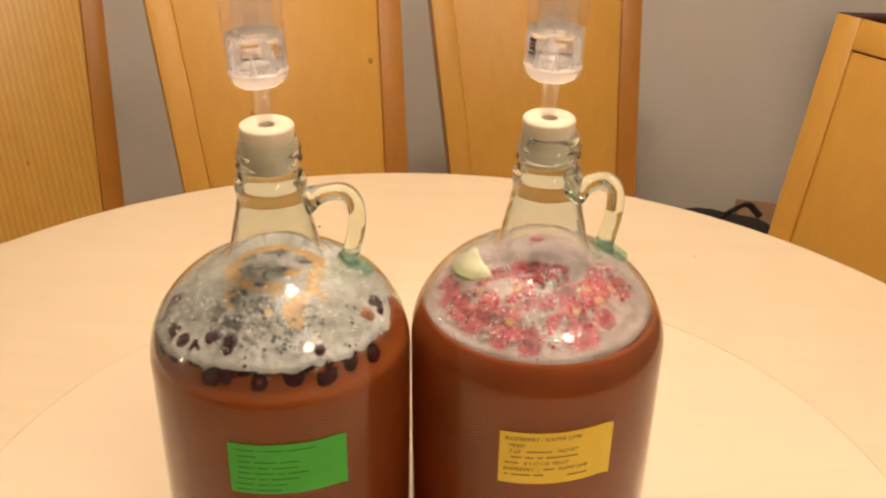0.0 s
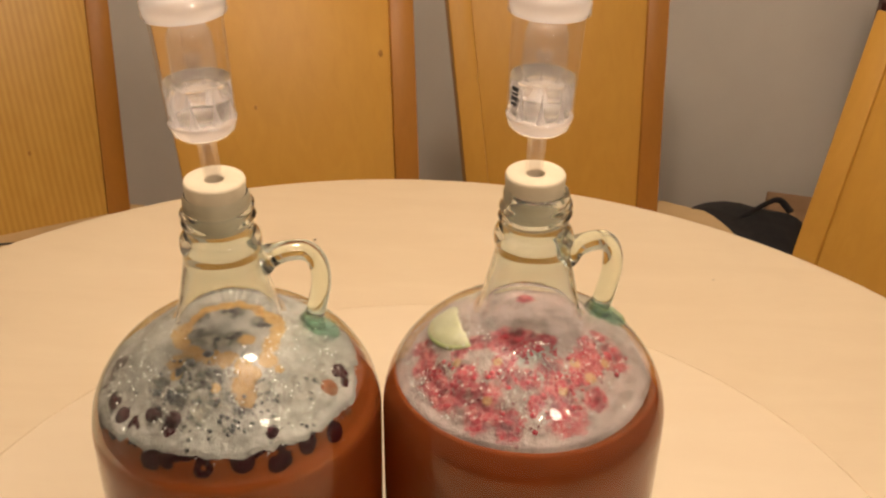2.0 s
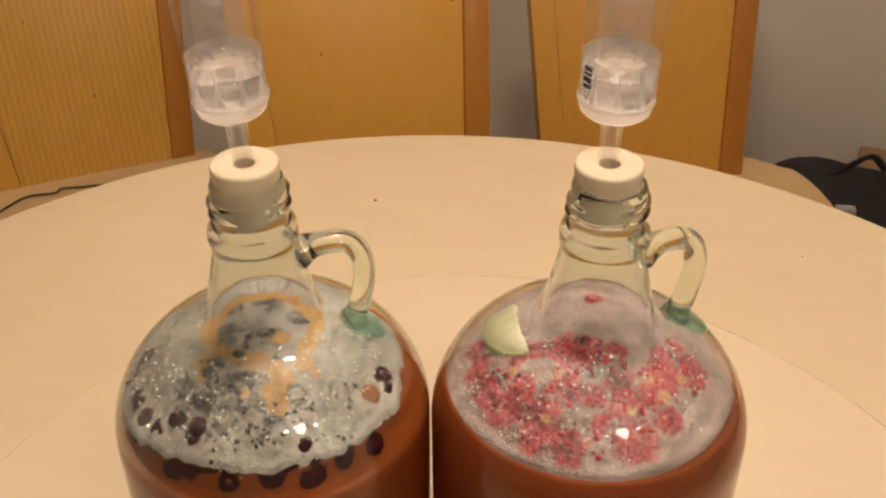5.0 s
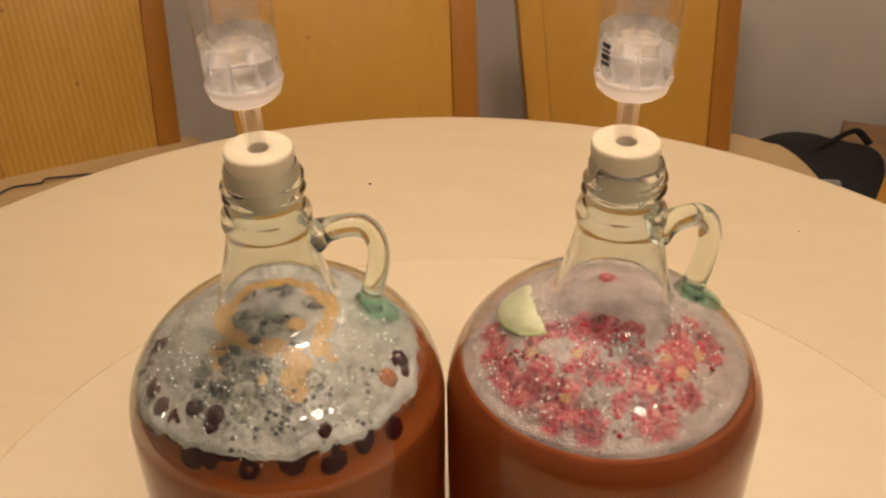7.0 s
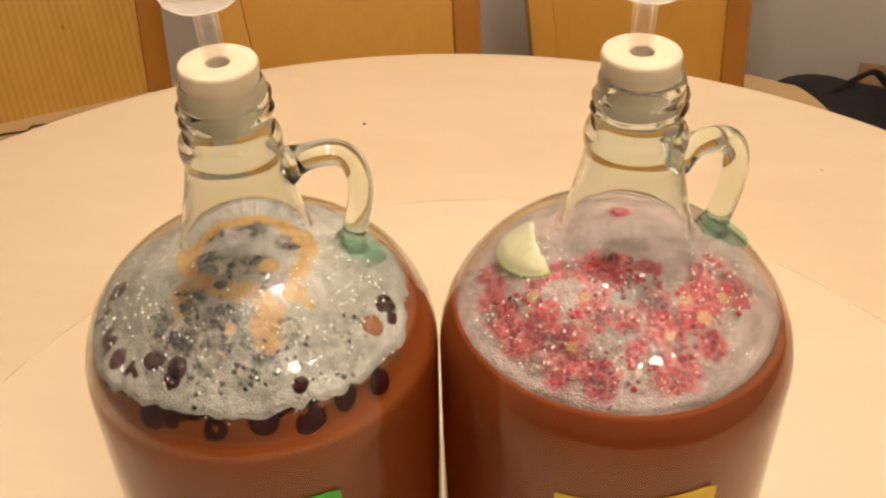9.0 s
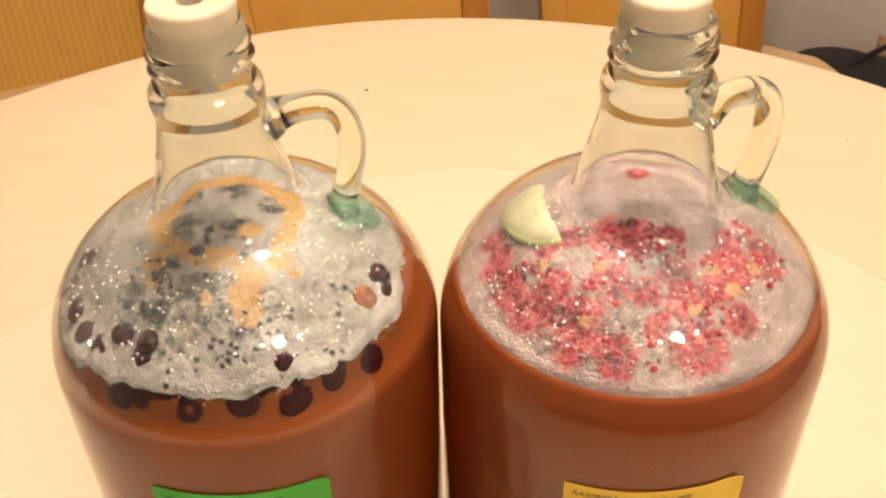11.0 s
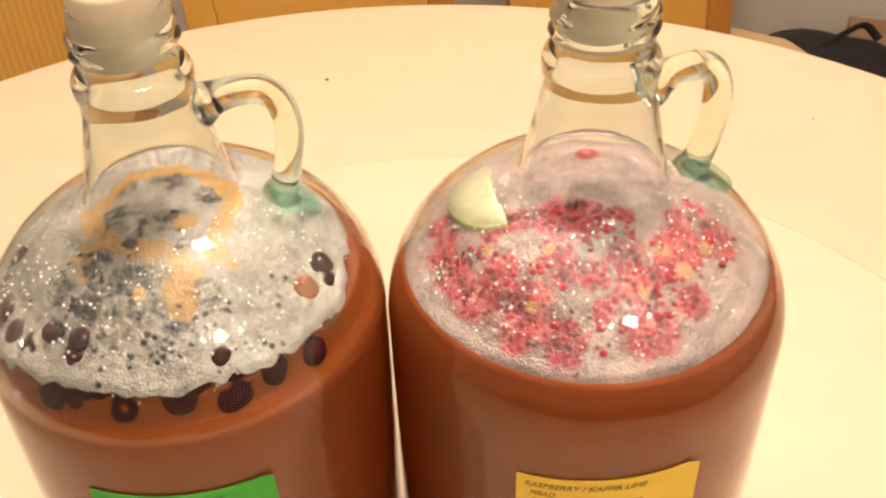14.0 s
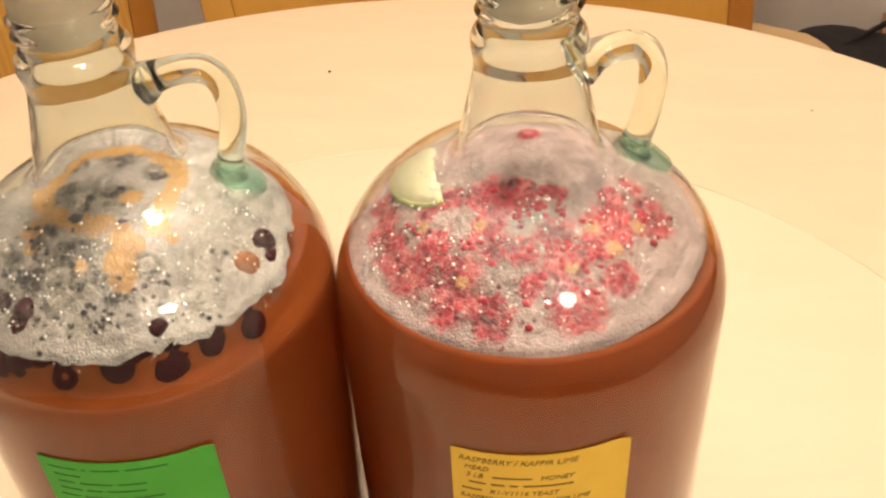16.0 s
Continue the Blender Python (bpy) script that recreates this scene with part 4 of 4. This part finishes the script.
stopper(*JUG_A)
stopper(JUG_B[0] - 0.001, JUG_B[1] + 0.002)
airlock(JUG_A[0] - 0.0005, JUG_A[1], 0.0, -3.0, "clear plastic airlock leaning a little in its stopper", False)
airlock(JUG_B[0] - 0.002, JUG_B[1] + 0.002, 0.0, 1.5, "clear plastic airlock with water in a stopper", True)
for ob in bpy.data.objects:
    if ob.parent and ob.parent.name.startswith("airlock") and not ob.name.startswith("mark"):
        ob.visible_shadow = False


# ---- paper labels ----
def wrap(u, v, lift, spec):
    """A place on a jug's wall from label coordinates in metres."""
    (jx, jy), az0, az1, z_left, z_right = spec
    a = radians(az0) + u / RAD
    f = (math.degrees(a) - az0) / (az1 - az0)
    r = RAD + lift
    return Vector((jx + r * math.cos(a), jy + r * math.sin(a), z_left + (z_right - z_left) * f + v))


def paper(spec, height, material, label):
    width = radians(spec[2] - spec[1]) * RAD
    bm = bmesh.new()
    rows = []
    for i in range(41):
        u = width * i / 40
        curl = 0.0016 * max(0, (i - 36) / 4) ** 2
        rows.append([bm.verts.new(wrap(u, v, lift + curl, spec)) for lift in (0.0004, 0.0009) for v in (0.0, -height)])
    for p, q in zip(rows, rows[1:]):
        for k, j in ((0, 1), (1, 3), (3, 2), (2, 0)):
            bm.faces.new((p[k], p[j], q[j], q[k]))
    bm.faces.new((rows[0][0], rows[0][1], rows[0][3], rows[0][2]))
    bm.faces.new((rows[-1][0], rows[-1][2], rows[-1][3], rows[-1][1]))
    ob = part("paper_label", bm, material)
    sharp(ob, 50)
    return tagged(ob, label, "label", "paper labels")


def written(text, u, v, size, spec, parent, material, slant=0.25):
    """Lettering bent onto a label."""
    curve = bpy.data.curves.new("lettering", "FONT")
    curve.body, curve.size, curve.extrude, curve.shear = text, size, 0.00006, slant
    curve.resolution_u = 2
    tmp = new("lettering", curve)
    me = bpy.data.meshes.new_from_object(tmp.evaluated_get(bpy.context.evaluated_depsgraph_get()))
    bpy.data.objects.remove(tmp)
    bpy.data.curves.remove(curve)
    bm = bmesh.new()
    bm.from_mesh(me)
    bpy.data.meshes.remove(me)
    for w in bm.verts:
        w.co = wrap(u + w.co.x, v + w.co.y, 0.0011 + w.co.z, spec)
    return part("lettering", bm, material, parent, smooth=False)


def stroke_bars(u0, v, lengths, tall, spec, parent, material):
    """Unreadable handwriting as plain bars, a word each."""
    u = u0
    for n in lengths:
        bm = bmesh.new()
        cols = [[bm.verts.new(wrap(u + n * i / 4, v + s * tall / 2, lift, spec)) for lift in (0.00095, 0.00115) for s in (-1, 1)] for i in range(5)]
        for p, q in zip(cols, cols[1:]):
            for k, j in ((0, 1), (1, 3), (3, 2), (2, 0)):
                bm.faces.new((p[k], p[j], q[j], q[k]))
        bm.faces.new((cols[0][0], cols[0][1], cols[0][3], cols[0][2]))
        bm.faces.new((cols[-1][0], cols[-1][2], cols[-1][3], cols[-1][1]))
        part("word_bar", bm, material, parent, smooth=False)
        u += n + 0.0022


SPEC_G = (JUG_A, -104.2, -55.4, 0.9125, 0.9125)
SPEC_Y = (JUG_B, -107.4, -59.0, 0.9103, 0.9142)
green = paper(SPEC_G, 0.0365, M_GREEN, "green handwritten paper label stuck on a jug")
yellow = paper(SPEC_Y, 0.0385, M_YELLOW, "yellow handwritten paper label stuck on a jug")
written("RASPBERRY / KAFFIR LIME", 0.0030, -0.0056, 0.0040, SPEC_Y, yellow, M_PEN)
written("MEAD", 0.0052, -0.0103, 0.0036, SPEC_Y, yellow, M_PEN)
written("3 LB", 0.0058, -0.0149, 0.0037, SPEC_Y, yellow, M_PEN)
stroke_bars(0.0165, -0.0138, (0.0150,), 0.0007, SPEC_Y, yellow, M_PEN)
written("HONEY", 0.0345, -0.0147, 0.0037, SPEC_Y, yellow, M_PEN)
stroke_bars(0.0072, -0.0182, (0.0065, 0.0050, 0.0030, 0.0190), 0.0007, SPEC_Y, yellow, M_PEN)
stroke_bars(0.0040, -0.0226, (0.0080,), 0.0007, SPEC_Y, yellow, M_PEN)
written("K1-V1116 YEAST", 0.0150, -0.0238, 0.0037, SPEC_Y, yellow, M_PEN)
written("RASPBERRY, 1", 0.0030, -0.0284, 0.0035, SPEC_Y, yellow, M_PEN)
stroke_bars(0.0270, -0.0272, (0.0065,), 0.0007, SPEC_Y, yellow, M_PEN)
written("KAFFIR LIME", 0.0360, -0.0284, 0.0033, SPEC_Y, yellow, M_PEN)
stroke_bars(0.0040, -0.0316, (0.0020, 0.0110, 0.0060), 0.0007, SPEC_Y, yellow, M_PEN)
stroke_bars(0.0420, -0.0330, (0.0120,), 0.0007, SPEC_Y, yellow, M_PEN)
for v, u, words in ((-0.0042, 0.0040, (0.0120, 0.0015, 0.0110, 0.0160)), (-0.0086, 0.0055, (0.0110,)), (-0.0128, 0.0060, (0.0070, 0.0130, 0.0110)), (-0.0170, 0.0060, (0.0090, 0.0060, 0.0150)),
                    (-0.0212, 0.0050, (0.0080, 0.0110, 0.0040, 0.0120)), (-0.0254, 0.0050, (0.0100, 0.0050, 0.0170)), (-0.0296, 0.0030, (0.0110, 0.0070, 0.0080)), (-0.0338, 0.0030, (0.0100, 0.0150))):
    stroke_bars(u, v, words, 0.0006, SPEC_G, green, M_PEN_GREEN)


# ---- things by the wall and on the seats ----
def bag():
    ob = thing("black_bag", "slumped black fabric bag with a strap on the floor", "bag", pose(0.60, 1.47, 0))
    bm = bmesh.new()
    add_ball(bm, Matrix.Identity(4), 4)
    for v in bm.verts:
        c = v.co.copy()
        v.co = Vector((0.15 * math.copysign(abs(c.x) ** 0.7, c.x), 0.14 * math.copysign(abs(c.y) ** 0.7, c.y), 0.135 + 0.135 * math.copysign(abs(c.z) ** 0.6, c.z)))
        v.co += Vector((0.03, 0.02, 0.018)) * noise.noise(v.co * 9)
        v.co.z = max(v.co.z, 0.001)
    part("body", bm, M_BLACK, ob)
    line = smooth_line([(-0.13, -0.02, 0.225), (-0.06, -0.04, 0.262), (0.0, 0.0, 0.272), (0.05, 0.03, 0.288), (0.085, 0.05, 0.290), (0.115, 0.05, 0.262)], 6)
    part("strap", sweep(line, [0.008] * len(line), 12, 0.45, (0, 1, 0.3)), M_BLACK, ob)
    part("buckle", block(-0.01, 0.03, -0.11, -0.09, 0.23, 0.26, 0.006), M_GREY, ob, "grey buckle")


bag()
box = thing("cardboard_box", "brown cardboard box beside the black bag", "box", pose(0.90, 1.60, 0, 0, 0, -12))
part("body", block(-0.20, 0.20, -0.14, 0.14, 0.0, 0.18, 0.004), M_CARD, box, smooth=False)
part("flap", block(-0.20, 0.20, -0.145, -0.142, 0.08, 0.185, 0.001, 1), M_CARD, box, smooth=False)
maroon = thing("dark_wood_board", "dark red wooden board leaning on the wall", "board", pose(1.0, 1.80, 0, 4, 0, 0))
part("plank", block(-0.115, 0.22, -0.015, 0.015, 0.001, 0.66, 0.004), M_MAROON, maroon, smooth=False)
line = smooth_line([(-0.84, 0.72, 0.458), (-0.80, 0.82, 0.458), (-0.783, 0.872, 0.458), (-0.765, 0.902, 0.459), (-0.728, 0.915, 0.460), (-0.722, 0.928, 0.461), (-0.694, 0.940, 0.459), (-0.655, 0.952, 0.458), (-0.60, 0.94, 0.458)], 8)
tagged(part("cable", sweep(line, [0.0017] * len(line), 10), M_CABLE), "thin black cable lying on a chair seat", "cable")
